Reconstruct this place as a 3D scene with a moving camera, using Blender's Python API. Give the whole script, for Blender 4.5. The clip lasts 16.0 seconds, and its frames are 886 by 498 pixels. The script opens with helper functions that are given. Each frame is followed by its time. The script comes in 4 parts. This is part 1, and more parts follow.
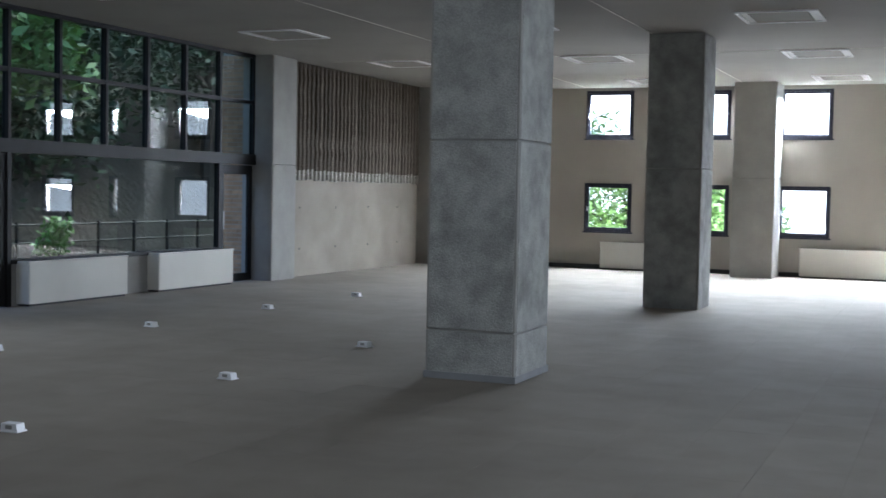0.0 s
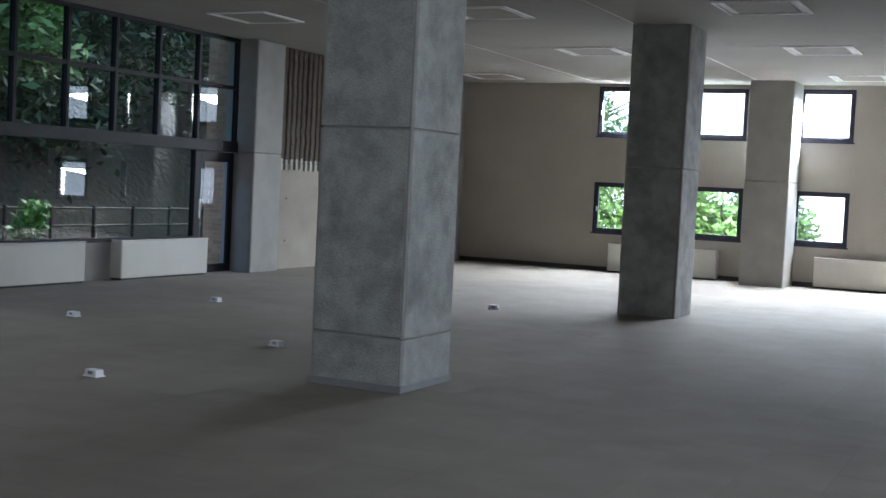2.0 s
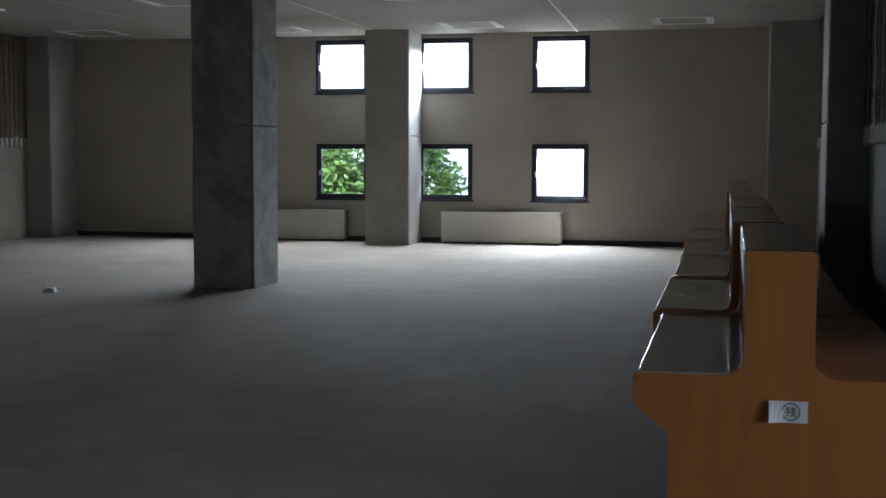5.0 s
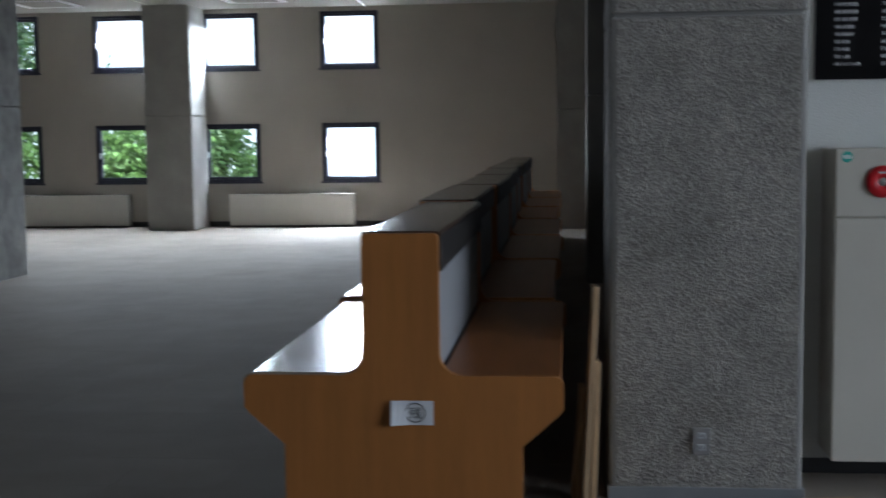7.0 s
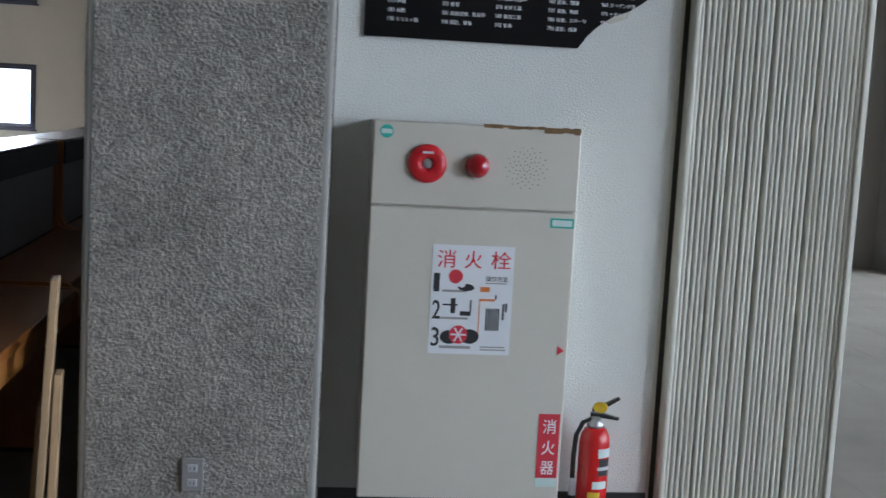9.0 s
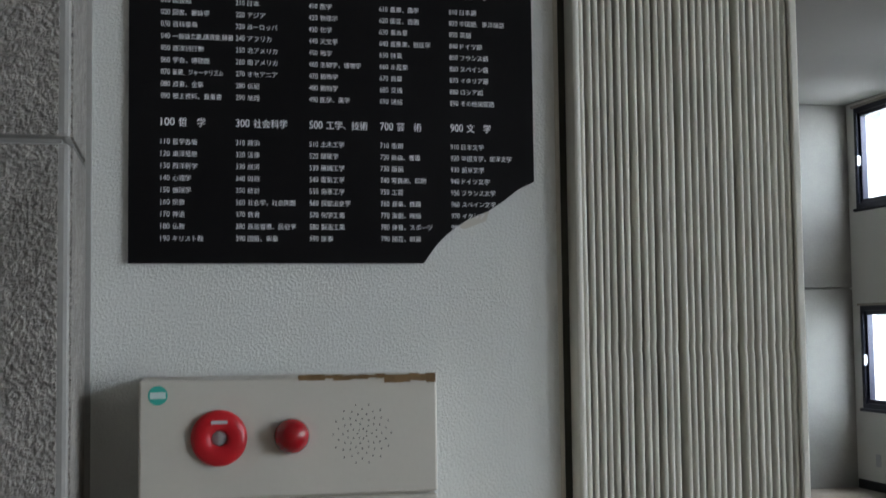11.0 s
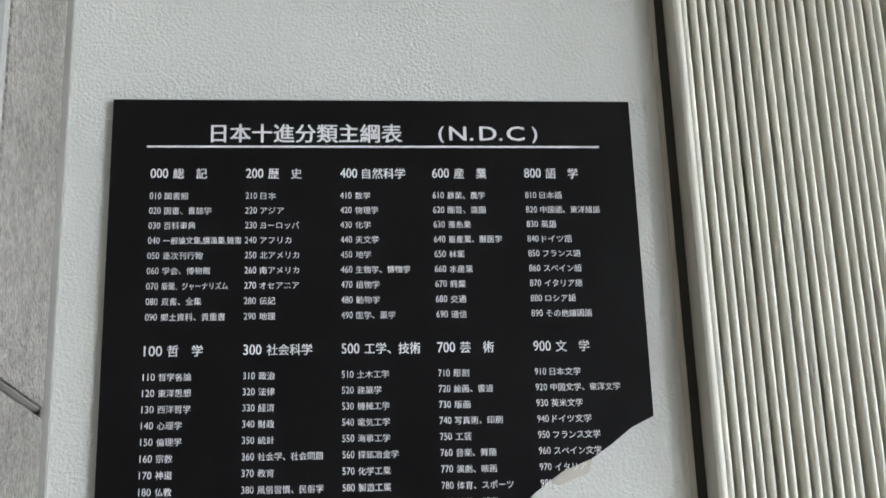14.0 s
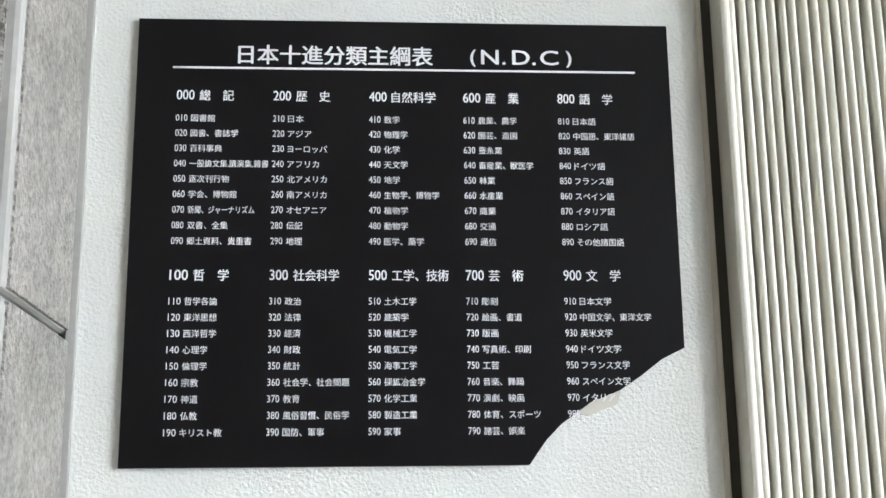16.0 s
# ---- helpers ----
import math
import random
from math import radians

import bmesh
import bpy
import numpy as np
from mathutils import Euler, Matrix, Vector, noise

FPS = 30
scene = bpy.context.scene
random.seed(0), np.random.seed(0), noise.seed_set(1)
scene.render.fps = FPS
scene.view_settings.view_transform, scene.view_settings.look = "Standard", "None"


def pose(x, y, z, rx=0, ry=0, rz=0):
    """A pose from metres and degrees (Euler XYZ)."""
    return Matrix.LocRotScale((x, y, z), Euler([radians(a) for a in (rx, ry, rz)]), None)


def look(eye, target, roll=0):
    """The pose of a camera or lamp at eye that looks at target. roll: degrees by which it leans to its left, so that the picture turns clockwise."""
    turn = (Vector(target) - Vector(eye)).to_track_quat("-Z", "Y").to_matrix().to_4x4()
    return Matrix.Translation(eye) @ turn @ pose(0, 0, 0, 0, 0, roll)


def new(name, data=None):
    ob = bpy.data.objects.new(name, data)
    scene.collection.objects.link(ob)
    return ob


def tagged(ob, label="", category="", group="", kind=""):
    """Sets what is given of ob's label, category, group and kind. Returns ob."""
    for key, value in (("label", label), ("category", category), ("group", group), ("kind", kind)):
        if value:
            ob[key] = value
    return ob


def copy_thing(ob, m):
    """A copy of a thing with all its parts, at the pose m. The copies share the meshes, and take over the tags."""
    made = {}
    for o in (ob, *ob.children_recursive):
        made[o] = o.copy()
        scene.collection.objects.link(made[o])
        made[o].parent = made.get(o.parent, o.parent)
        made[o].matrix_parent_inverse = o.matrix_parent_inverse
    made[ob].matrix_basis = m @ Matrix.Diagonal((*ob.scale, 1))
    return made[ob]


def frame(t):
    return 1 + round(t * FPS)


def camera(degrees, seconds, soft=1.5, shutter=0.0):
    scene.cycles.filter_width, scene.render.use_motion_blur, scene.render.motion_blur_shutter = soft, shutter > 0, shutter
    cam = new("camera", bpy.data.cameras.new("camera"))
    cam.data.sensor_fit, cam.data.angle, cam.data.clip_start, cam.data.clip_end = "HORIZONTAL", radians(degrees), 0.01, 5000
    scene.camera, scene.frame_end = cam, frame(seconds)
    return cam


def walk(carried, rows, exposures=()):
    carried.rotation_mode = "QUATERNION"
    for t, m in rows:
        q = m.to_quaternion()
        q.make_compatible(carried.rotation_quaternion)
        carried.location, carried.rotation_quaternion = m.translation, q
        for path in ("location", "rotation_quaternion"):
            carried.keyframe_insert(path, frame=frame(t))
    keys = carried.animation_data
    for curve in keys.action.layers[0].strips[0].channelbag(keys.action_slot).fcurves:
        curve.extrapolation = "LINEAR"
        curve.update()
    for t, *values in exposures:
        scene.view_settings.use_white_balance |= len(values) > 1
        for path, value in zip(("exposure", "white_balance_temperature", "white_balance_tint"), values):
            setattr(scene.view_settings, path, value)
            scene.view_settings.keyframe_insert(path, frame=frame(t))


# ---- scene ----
cam = camera(39.6, 16.0, shutter=0.3)
EXPOSURE = 2.6
LAMP, LAMP_EAST, LAMP_WEST = 290.0, 36.0, 30.0
PATH = [
    (0, (0.56, -0.946, 1.593), (-0.218, 0.894, 1.5), 1.1),
    (0.5, (0.82, -0.577, 1.581), (-0.05, 1.222, 1.492), 3.5),
    (1, (1.048, -0.215, 1.58), (0.188, 1.589, 1.485), 2.1),
    (1.5, (1.21, 0.152, 1.595), (0.348, 1.956, 1.525), 2.2),
    (2, (1.542, 0.405, 1.612), (0.66, 2.197, 1.509), 2.8),
    (2.5, (1.809, 0.721, 1.624), (1.082, 2.581, 1.517), 3.2),
    (3, (2.041, 1.006, 1.622), (1.382, 2.892, 1.52), 1.9),
    (3.5, (2.321, 1.298, 1.658), (1.621, 3.164, 1.484), 0.9),
    (4, (2.436, 1.701, 1.633), (1.897, 3.617, 1.44), 1.7),
    (4.2, (2.502, 1.858, 1.633), (1.985, 3.782, 1.454), 1.7),
    (6.3, (3.326, 2.876, 1.612), (2.958, 4.839, 1.488), -1.9),
    (6.5, (3.414, 2.939, 1.611), (3.04, 4.901, 1.502), -0.4),
    (7, (3.619, 3.138, 1.592), (3.411, 5.119, 1.408), -0.7),
    (7.5, (3.778, 3.504, 1.573), (3.793, 5.492, 1.351), -0.4),
    (8, (4.057, 3.765, 1.578), (4.162, 5.742, 1.299), 1.6),
    (8.2, (4.155, 3.842, 1.591), (4.293, 5.82, 1.327), 2.9),
    (10.3, (4.778, 5.069, 1.579), (5.152, 7.022, 1.369), 1.7),
    (10.5, (4.777, 5.195, 1.585), (5.152, 7.158, 1.511), 2.2),
    (11, (4.853, 5.476, 1.632), (5.273, 7.427, 1.763), -0.7),
    (11.5, (4.978, 5.726, 1.665), (5.327, 7.68, 1.911), -0.2),
    (12, (5.019, 5.919, 1.711), (5.35, 7.856, 2.082), 0.1),
    (12.5, (5.009, 6.129, 1.78), (5.36, 8.023, 2.317), 0.2),
    (13, (5.074, 6.29, 1.745), (5.409, 8.155, 2.386), -0.2),
    (13.5, (5.18, 6.35, 1.689), (5.405, 8.232, 2.326), -0.8),
    (14, (5.193, 6.371, 1.669), (5.373, 8.279, 2.24), -1.9),
    (14.5, (5.205, 6.4, 1.67), (5.349, 8.327, 2.187), -1.1),
    (15, (5.19, 6.412, 1.668), (5.322, 8.352, 2.135), -1.7),
    (15.5, (5.2, 6.415, 1.683), (5.326, 8.359, 2.135), -1.1),
    (16, (5.201, 6.415, 1.676), (5.33, 8.357, 2.137), -0.7),
]
walk(cam, [(t, look(eye, target, roll)) for t, eye, target, roll in PATH],
     [(t, EXPOSURE + e, k, 10) for t, e, k in ((0, 0.0, 5650), (1.5, -0.1, 5750), (2.5, -0.3, 5600), (4.2, -1.25, 5750), (6.3, -1.4, 5600), (7.2, -1.05, 5550), (8.2, -0.1, 5400),
                                             (10.3, -0.8, 6000), (11.0, -0.75, 6000), (11.6, -0.45, 5950), (12.5, 0.05, 6150), (14.0, 0.45, 6150), (16.0, 0.95, 6150))])

# ---- world and large lights ----
CEIL, FAR, WEST, EAST = 3.88, 24.83, -10.8, 11.56
world = bpy.data.worlds.new("overcast_sky")
scene.world = world
world.use_nodes = True
wn = world.node_tree.nodes
sky = wn.new("ShaderNodeTexSky")
sky.sky_type = "NISHITA"
sky.sun_disc = False
sky.sun_elevation, sky.sun_rotation = radians(48), radians(20)
sky.air_density, sky.dust_density, sky.ozone_density = 0.7, 1.5, 1.0
world.node_tree.links.new(sky.outputs[0], wn["Background"].inputs[0])
wn["Background"].inputs[1].default_value = 0.15
sun = new("sun", bpy.data.lights.new("sun", "SUN"))
sun.data.energy, sun.data.angle, sun.data.color = 0.9, radians(25), (1.0, 0.96, 0.9)
sun.matrix_world = look((4, 34, 40), (0, 0, 0))


def window_light(name, m, w, h, watts):
    """Sky light entering through one window opening."""
    lamp = new(name, bpy.data.lights.new(name, "AREA"))
    lamp.data.shape, lamp.data.size, lamp.data.size_y, lamp.data.energy = "RECTANGLE", w, h, watts
    lamp.data.color = (0.93, 0.97, 1.0)
    lamp.matrix_world = m
    return lamp


# ---- materials ----
def material(name, base, rough=0.7, metal=0.0, var=0.12, scale=8.0, fine=120.0, bump=0.1, dist=0.004, stain=0.0, stain_scale=0.8, tint=None,
             rand=0.0, island=False, coat=0.0, spec=0.5, stretch=(1, 1, 1), voronoi=False, fine_var=None):
    m = bpy.data.materials.new(name)
    m.use_nodes = True
    nt = m.node_tree
    n, l = nt.nodes, nt.links
    bsdf = n["Principled BSDF"]
    bsdf.inputs["Roughness"].default_value = rough
    bsdf.inputs["Metallic"].default_value = metal
    bsdf.inputs["Coat Weight"].default_value = coat
    bsdf.inputs["Specular IOR Level"].default_value = spec
    geo = n.new("ShaderNodeNewGeometry")
    mp = n.new("ShaderNodeMapping")
    mp.inputs["Scale"].default_value = stretch
    l.new(geo.outputs["Position"], mp.inputs[0])

    def tex(sc, detail=4.0):
        t = n.new("ShaderNodeTexNoise")
        t.inputs["Scale"].default_value, t.inputs["Detail"].default_value = sc, detail
        l.new(mp.outputs[0], t.inputs["Vector"])
        return t.outputs["Fac"]

    def math_node(op, a, b):
        k = n.new("ShaderNodeMath")
        k.operation = op
        for i, v in enumerate((a, b)):
            if isinstance(v, (int, float)):
                k.inputs[i].default_value = v
            else:
                l.new(v, k.inputs[i])
        return k.outputs[0]

    big, small = tex(scale), tex(fine, 3.0)
    if voronoi:
        v = n.new("ShaderNodeTexVoronoi")
        v.inputs["Scale"].default_value = fine
        l.new(mp.outputs[0], v.inputs["Vector"])
        sep = n.new("ShaderNodeSeparateColor")
        l.new(v.outputs["Color"], sep.inputs[0])
        small = sep.outputs[0]
    fv = var if fine_var is None else fine_var
    val = math_node("ADD", 1.0, math_node("MULTIPLY", math_node("SUBTRACT", big, 0.5), var * 4))
    val = math_node("ADD", val, math_node("MULTIPLY", math_node("SUBTRACT", small, 0.5), fv * 2))
    if stain:
        st = tex(stain_scale, 6.0)
        ramp = n.new("ShaderNodeMapRange")
        ramp.inputs[1].default_value, ramp.inputs[2].default_value = 0.45, 0.7
        ramp.inputs[3].default_value, ramp.inputs[4].default_value = 1.0, 1.0 - stain
        l.new(st, ramp.inputs[0])
        val = math_node("MULTIPLY", val, ramp.outputs[0])
    if rand:
        src = geo.outputs["Random Per Island"] if island else n.new("ShaderNodeObjectInfo").outputs["Random"]
        val = math_node("MULTIPLY", val, math_node("ADD", 1 - rand / 2, math_node("MULTIPLY", src, rand)))
    mix = n.new("ShaderNodeMix")
    mix.data_type = "RGBA"
    mix.blend_type = "MULTIPLY"
    mix.inputs[0].default_value = 1.0
    mix.inputs[6].default_value = (*base, 1)
    if tint:
        two = n.new("ShaderNodeMix")
        two.data_type = "RGBA"
        two.inputs[6].default_value, two.inputs[7].default_value = (*base, 1), (*tint, 1)
        l.new(small if voronoi else tex(scale * 0.6), two.inputs[0])
        l.new(two.outputs[2], mix.inputs[6])
    comb = n.new("ShaderNodeCombineColor")
    for i in range(3):
        l.new(val, comb.inputs[i])
    l.new(comb.outputs[0], mix.inputs[7])
    l.new(mix.outputs[2], bsdf.inputs["Base Color"])
    if bump:
        b = n.new("ShaderNodeBump")
        b.inputs["Strength"].default_value, b.inputs["Distance"].default_value = bump, dist
        l.new(small, b.inputs["Height"])
        l.new(b.outputs[0], bsdf.inputs["Normal"])
    return m


M_RUBBLE = material("bush_hammered_concrete", (0.37, 0.37, 0.345), 0.9, var=0.2, scale=7, fine=70, bump=0.8, dist=0.012, stain=0.35, stain_scale=2.2, fine_var=0.35)
M_AGGREGATE = material("exposed_aggregate", (0.36, 0.34, 0.305), 0.9, var=0.22, scale=30, fine=95, bump=1.0, dist=0.026, stain=0.22, stain_scale=4, fine_var=0.6, tint=(0.4, 0.37, 0.33))
M_CONCRETE = material("smooth_concrete", (0.34, 0.33, 0.305), 0.8, var=0.1, scale=3, fine=60, bump=0.15, dist=0.003, stain=0.22, stain_scale=0.6)
M_BOARD = material("stained_concrete", (0.36, 0.32, 0.265), 0.85, var=0.12, scale=1.6, fine=40, bump=0.15, dist=0.004, stain=0.25, stain_scale=0.5)
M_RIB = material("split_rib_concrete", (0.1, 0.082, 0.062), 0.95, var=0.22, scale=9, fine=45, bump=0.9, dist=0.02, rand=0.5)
# side wall concrete, darkened to stand in for the shade behind the desks
M_DARKWALL = material("shade_darkened_concrete", (0.15, 0.145, 0.135), 0.9, var=0.15, scale=2, fine=40, bump=0.15, dist=0.004, stain=0.25, stain_scale=0.5)
M_RIBEND = material("rib_end_concrete", (0.42, 0.4, 0.35), 0.85, var=0.12, scale=9, fine=80, rand=0.3)
M_PLASTER = material("beige_plaster", (0.37, 0.34, 0.295), 0.85, var=0.05, scale=1.2, fine=140, bump=0.2, dist=0.002, stain=0.06)
M_WHITEWALL = material("white_textured_wallcovering", (0.72, 0.72, 0.68), 0.75, var=0.02, scale=1.5, fine=130, bump=0.65, dist=0.006, stain=0.03, fine_var=0.04)
M_CEILING = material("ceiling_paint", (0.35, 0.34, 0.315), 0.9, var=0.04, scale=0.7, fine=90, bump=0.1, stain=0.08)
M_CARPET = material("carpet_tile", (0.285, 0.248, 0.205), 0.95, var=0.08, scale=2.5, fine=260, bump=0.5, dist=0.004, stain=0.16, stain_scale=0.45, rand=0.07, spec=0.2, fine_var=0.22)
M_CARPET_JOIN = material("carpet_tiles_far", (0.285, 0.248, 0.205), 0.95, var=0.08, scale=2.5, fine=260, bump=0.5, dist=0.004, stain=0.16, stain_scale=0.45, rand=0.07, island=True, spec=0.2, fine_var=0.22)
M_SCREED = material("floor_screed", (0.2, 0.18, 0.16), 0.95, var=0.1)
M_BLACK = material("black_window_frame", (0.012, 0.012, 0.013), 0.55, metal=0.0, var=0.1, bump=0.03, spec=0.2)
M_NAVY = material("dark_bronze_frame", (0.02, 0.02, 0.035), 0.4, metal=0.4, var=0.1, bump=0.03)
M_VINYL = material("black_vinyl_base", (0.02, 0.02, 0.02), 0.5, var=0.1)
M_GREYBASE = material("grey_vinyl_base", (0.24, 0.245, 0.25), 0.6, var=0.1, scale=6)
M_RADIATOR = material("cream_enamel", (0.62, 0.6, 0.54), 0.45, var=0.03, scale=2, fine=60, bump=0.03, stain=0.06)
M_WOOD = material("orange_wood_laminate", (0.42, 0.17, 0.038), 0.42, var=0.1, scale=4, fine=45, bump=0.06, dist=0.001, stretch=(6, 6, 0.5), tint=(0.36, 0.145, 0.04))
M_WOODTOP = material("wood_worktop", (0.26, 0.09, 0.02), 0.36, var=0.12, scale=5, fine=50, bump=0.04, dist=0.001, stretch=(6, 0.5, 6))
M_DARKTOP = material("dark_gloss_worktop", (0.075, 0.045, 0.032), 0.2, var=0.1, scale=4, fine=60, bump=0.02, dist=0.001, stretch=(6, 0.5, 6), coat=0.2)
M_DARK = material("black_shelf", (0.02, 0.017, 0.015), 0.5, var=0.1)
M_EDGE = material("edge_trim", (0.5, 0.42, 0.34), 0.25, var=0.05, metal=0.4)
M_PANEL = material("white_back_panel", (0.5, 0.51, 0.53), 0.6, var=0.04)
# white back panel greyed down, the aisle side's shade put into its colour
M_BACK = material("back_panel_shade_tone", (0.3, 0.305, 0.31), 0.5, var=0.04)
M_CABINET = material("cabinet_paint", (0.6, 0.565, 0.49), 0.42, var=0.025, scale=3, fine=90, bump=0.05, dist=0.001, stain=0.04)
M_RUST = material("rusty_edge", (0.2, 0.12, 0.05), 0.8, var=0.3, scale=20)
M_RED = material("red_plastic", (0.55, 0.012, 0.02), 0.3, var=0.06, scale=10, bump=0.02)
M_REDGLOSS = material("red_lens", (0.36, 0.004, 0.01), 0.1, var=0.05, coat=0.5, bump=0.0)
M_REDPAINT = material("red_enamel", (0.6, 0.012, 0.012), 0.25, var=0.05, bump=0.02, coat=0.3)
M_SIGN = material("black_acrylic", (0.007, 0.0065, 0.007), 0.32, var=0.1, scale=6, bump=0.02, spec=0.2)
M_WHITE = material("white_print", (0.85, 0.85, 0.86), 0.6, var=0.02, bump=0.0)
M_INK = material("black_ink", (0.02, 0.02, 0.022), 0.6, var=0.05, bump=0.0)
M_PAPER = material("paper", (0.74, 0.75, 0.77), 0.7, var=0.03, scale=20, bump=0.05)
M_REDINK = material("red_ink", (0.6, 0.03, 0.05), 0.6, var=0.05, bump=0.0)
M_ORANGE = material("orange_ink", (0.7, 0.22, 0.06), 0.6, var=0.05, bump=0.0)
M_GREEN = material("green_sticker", (0.05, 0.42, 0.33), 0.5, var=0.05, bump=0.0)
M_PALEGREEN = material("pale_sticker", (0.6, 0.72, 0.68), 0.5, var=0.05, bump=0.0)
M_YELLOW = material("yellow_plastic", (0.75, 0.5, 0.03), 0.4, var=0.05)
M_CURTAIN = material("folding_partition_vinyl", (0.7, 0.675, 0.585), 0.5, var=0.04, scale=5, fine=80, bump=0.1, dist=0.001, stain=0.08)
# near-black olive that stands in for shade in the gaps between pleats
M_FOLD_SHADE = material("fold_gap_shade", (0.05, 0.048, 0.036), 0.8, var=0.08)
M_STEEL = material("grey_steel", (0.5, 0.5, 0.5), 0.35, metal=0.8, var=0.05)
M_OUTLET = material("outlet_plate", (0.32, 0.31, 0.3), 0.45, var=0.05, metal=0.2)
M_BRICK = material("tan_brick", (0.48, 0.3, 0.18), 0.9, var=0.15, scale=12, fine=90, bump=0.3, rand=0.35)
M_MORTAR = material("mortar", (0.4, 0.37, 0.32), 0.95, var=0.1)
M_LUMBER = material("pale_lumber", (0.42, 0.29, 0.16), 0.75, var=0.15, scale=6, fine=40, bump=0.2, dist=0.002)
M_GROUND = material("forest_floor", (0.1, 0.085, 0.06), 0.95, var=0.25, scale=2, fine=20, bump=0.6, dist=0.03)
# slope colour held near black, with the shade under the trees put in
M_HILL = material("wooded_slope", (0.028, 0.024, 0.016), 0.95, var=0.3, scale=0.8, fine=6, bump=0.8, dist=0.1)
M_BARK = material("bark", (0.055, 0.045, 0.035), 0.95, var=0.25, scale=10, fine=40, bump=0.6, dist=0.02)
M_LEAF = material("leaf", (0.11, 0.21, 0.05), 0.5, var=0.15, scale=3, fine=30, bump=0.0, rand=0.7, island=True, tint=(0.14, 0.23, 0.06))
# dark twin of the leaf colour, with the forest's shade put into it
M_LEAFDARK = material("leaf_shade_tone", (0.03, 0.06, 0.022), 0.6, var=0.2, scale=2, fine=30, bump=0.0, rand=0.7, island=True)
M_RAIL = material("galvanised_rail", (0.035, 0.036, 0.035), 0.5, metal=0.5, var=0.1)


def glass_material(name, colour):
    m = bpy.data.materials.new(name)
    m.use_nodes = True
    n, l = m.node_tree.nodes, m.node_tree.links
    n.remove(n["Principled BSDF"])
    clear, gloss, mix, fres = n.new("ShaderNodeBsdfTransparent"), n.new("ShaderNodeBsdfGlossy"), n.new("ShaderNodeMixShader"), n.new("ShaderNodeFresnel")
    clear.inputs[0].default_value = (*colour, 1)
    gloss.inputs["Roughness"].default_value = 0.0
    fres.inputs[0].default_value = 1.7
    l.new(fres.outputs[0], mix.inputs[0])
    l.new(clear.outputs[0], mix.inputs[1])
    l.new(gloss.outputs[0], mix.inputs[2])
    l.new(mix.outputs[0], n["Material Output"].inputs[0])
    return m


M_GLASS = glass_material("window_glass", (0.88, 0.92, 0.91))
M_TINT = glass_material("grey_tinted_glass", (0.4, 0.46, 0.43))
M_FRESH = material("fresh_leaf", (0.1, 0.27, 0.04), 0.45, var=0.12, scale=3, fine=30, bump=0.0, rand=0.5, island=True)
# tone of the slab added to brighten the ground outside
M_PALE = material("pale_added_slab", (0.38, 0.375, 0.36), 0.85, var=0.06, scale=0.5, fine=30, bump=0.1)


# ---- mesh helpers ----
def add_box(bm, x0, x1, y0, y1, z0, z1, bevel=0.0):
    r = bmesh.ops.create_cube(bm, size=1.0)
    for v in r["verts"]:
        v.co = Vector((x0 + (v.co.x + 0.5) * (x1 - x0), y0 + (v.co.y + 0.5) * (y1 - y0), z0 + (v.co.z + 0.5) * (z1 - z0)))
    if bevel:
        edges = list({e for v in r["verts"] for e in v.link_edges})
        bmesh.ops.bevel(bm, geom=edges, offset=bevel, segments=2, affect="EDGES", profile=0.5)
    return bm


def box(x0, x1, y0, y1, z0, z1, bevel=0.0):
    return add_box(bmesh.new(), x0, x1, y0, y1, z0, z1, bevel)


def lathe(profile, steps=32):
    """Turn (radius, height) pairs about the z axis."""
    bm = bmesh.new()
    rings = []
    for r, h in profile:
        rings.append([bm.verts.new((r * math.cos(2 * math.pi * i / steps), r * math.sin(2 * math.pi * i / steps), h)) for i in range(steps)])
    for a, b in zip(rings, rings[1:]):
        for i in range(steps):
            bm.faces.new((a[i], a[(i + 1) % steps], b[(i + 1) % steps], b[i]))
    bm.faces.new(list(reversed(rings[0])))
    bm.faces.new(rings[-1])
    return bm


def prism(points, y0, y1):
    """Extrude an outline in x and z along y."""
    bm = bmesh.new()
    a = [bm.verts.new((x, y0, z)) for x, z in points]
    b = [bm.verts.new((x, y1, z)) for x, z in points]
    bm.faces.new(a)
    bm.faces.new(list(reversed(b)))
    for i in range(len(a)):
        j = (i + 1) % len(a)
        bm.faces.new((a[j], a[i], b[i], b[j]))
    bmesh.ops.recalc_face_normals(bm, faces=bm.faces)
    return bm


def tube(points, radius, steps=8):
    bm = bmesh.new()
    rings = []
    for k, p in enumerate(points):
        p = Vector(p)
        d = (Vector(points[min(k + 1, len(points) - 1)]) - Vector(points[max(k - 1, 0)])).normalized()
        side = d.cross(Vector((0.31, 0.52, 0.8))).normalized()
        up = d.cross(side)
        r = radius[k] if isinstance(radius, (list, tuple)) else radius
        rings.append([bm.verts.new(p + r * (math.cos(2 * math.pi * i / steps) * side + math.sin(2 * math.pi * i / steps) * up)) for i in range(steps)])
    for a, b in zip(rings, rings[1:]):
        for i in range(steps):
            bm.faces.new((a[i], a[(i + 1) % steps], b[(i + 1) % steps], b[i]))
    bm.faces.new(list(reversed(rings[0])))
    bm.faces.new(rings[-1])
    bmesh.ops.recalc_face_normals(bm, faces=bm.faces)
    return bm


def sheet(a, b, c, d):
    """One glass sheet through four corners; its face follows their turn."""
    bm = bmesh.new()
    bm.faces.new([bm.verts.new(v) for v in (a, b, c, d)])
    return bm


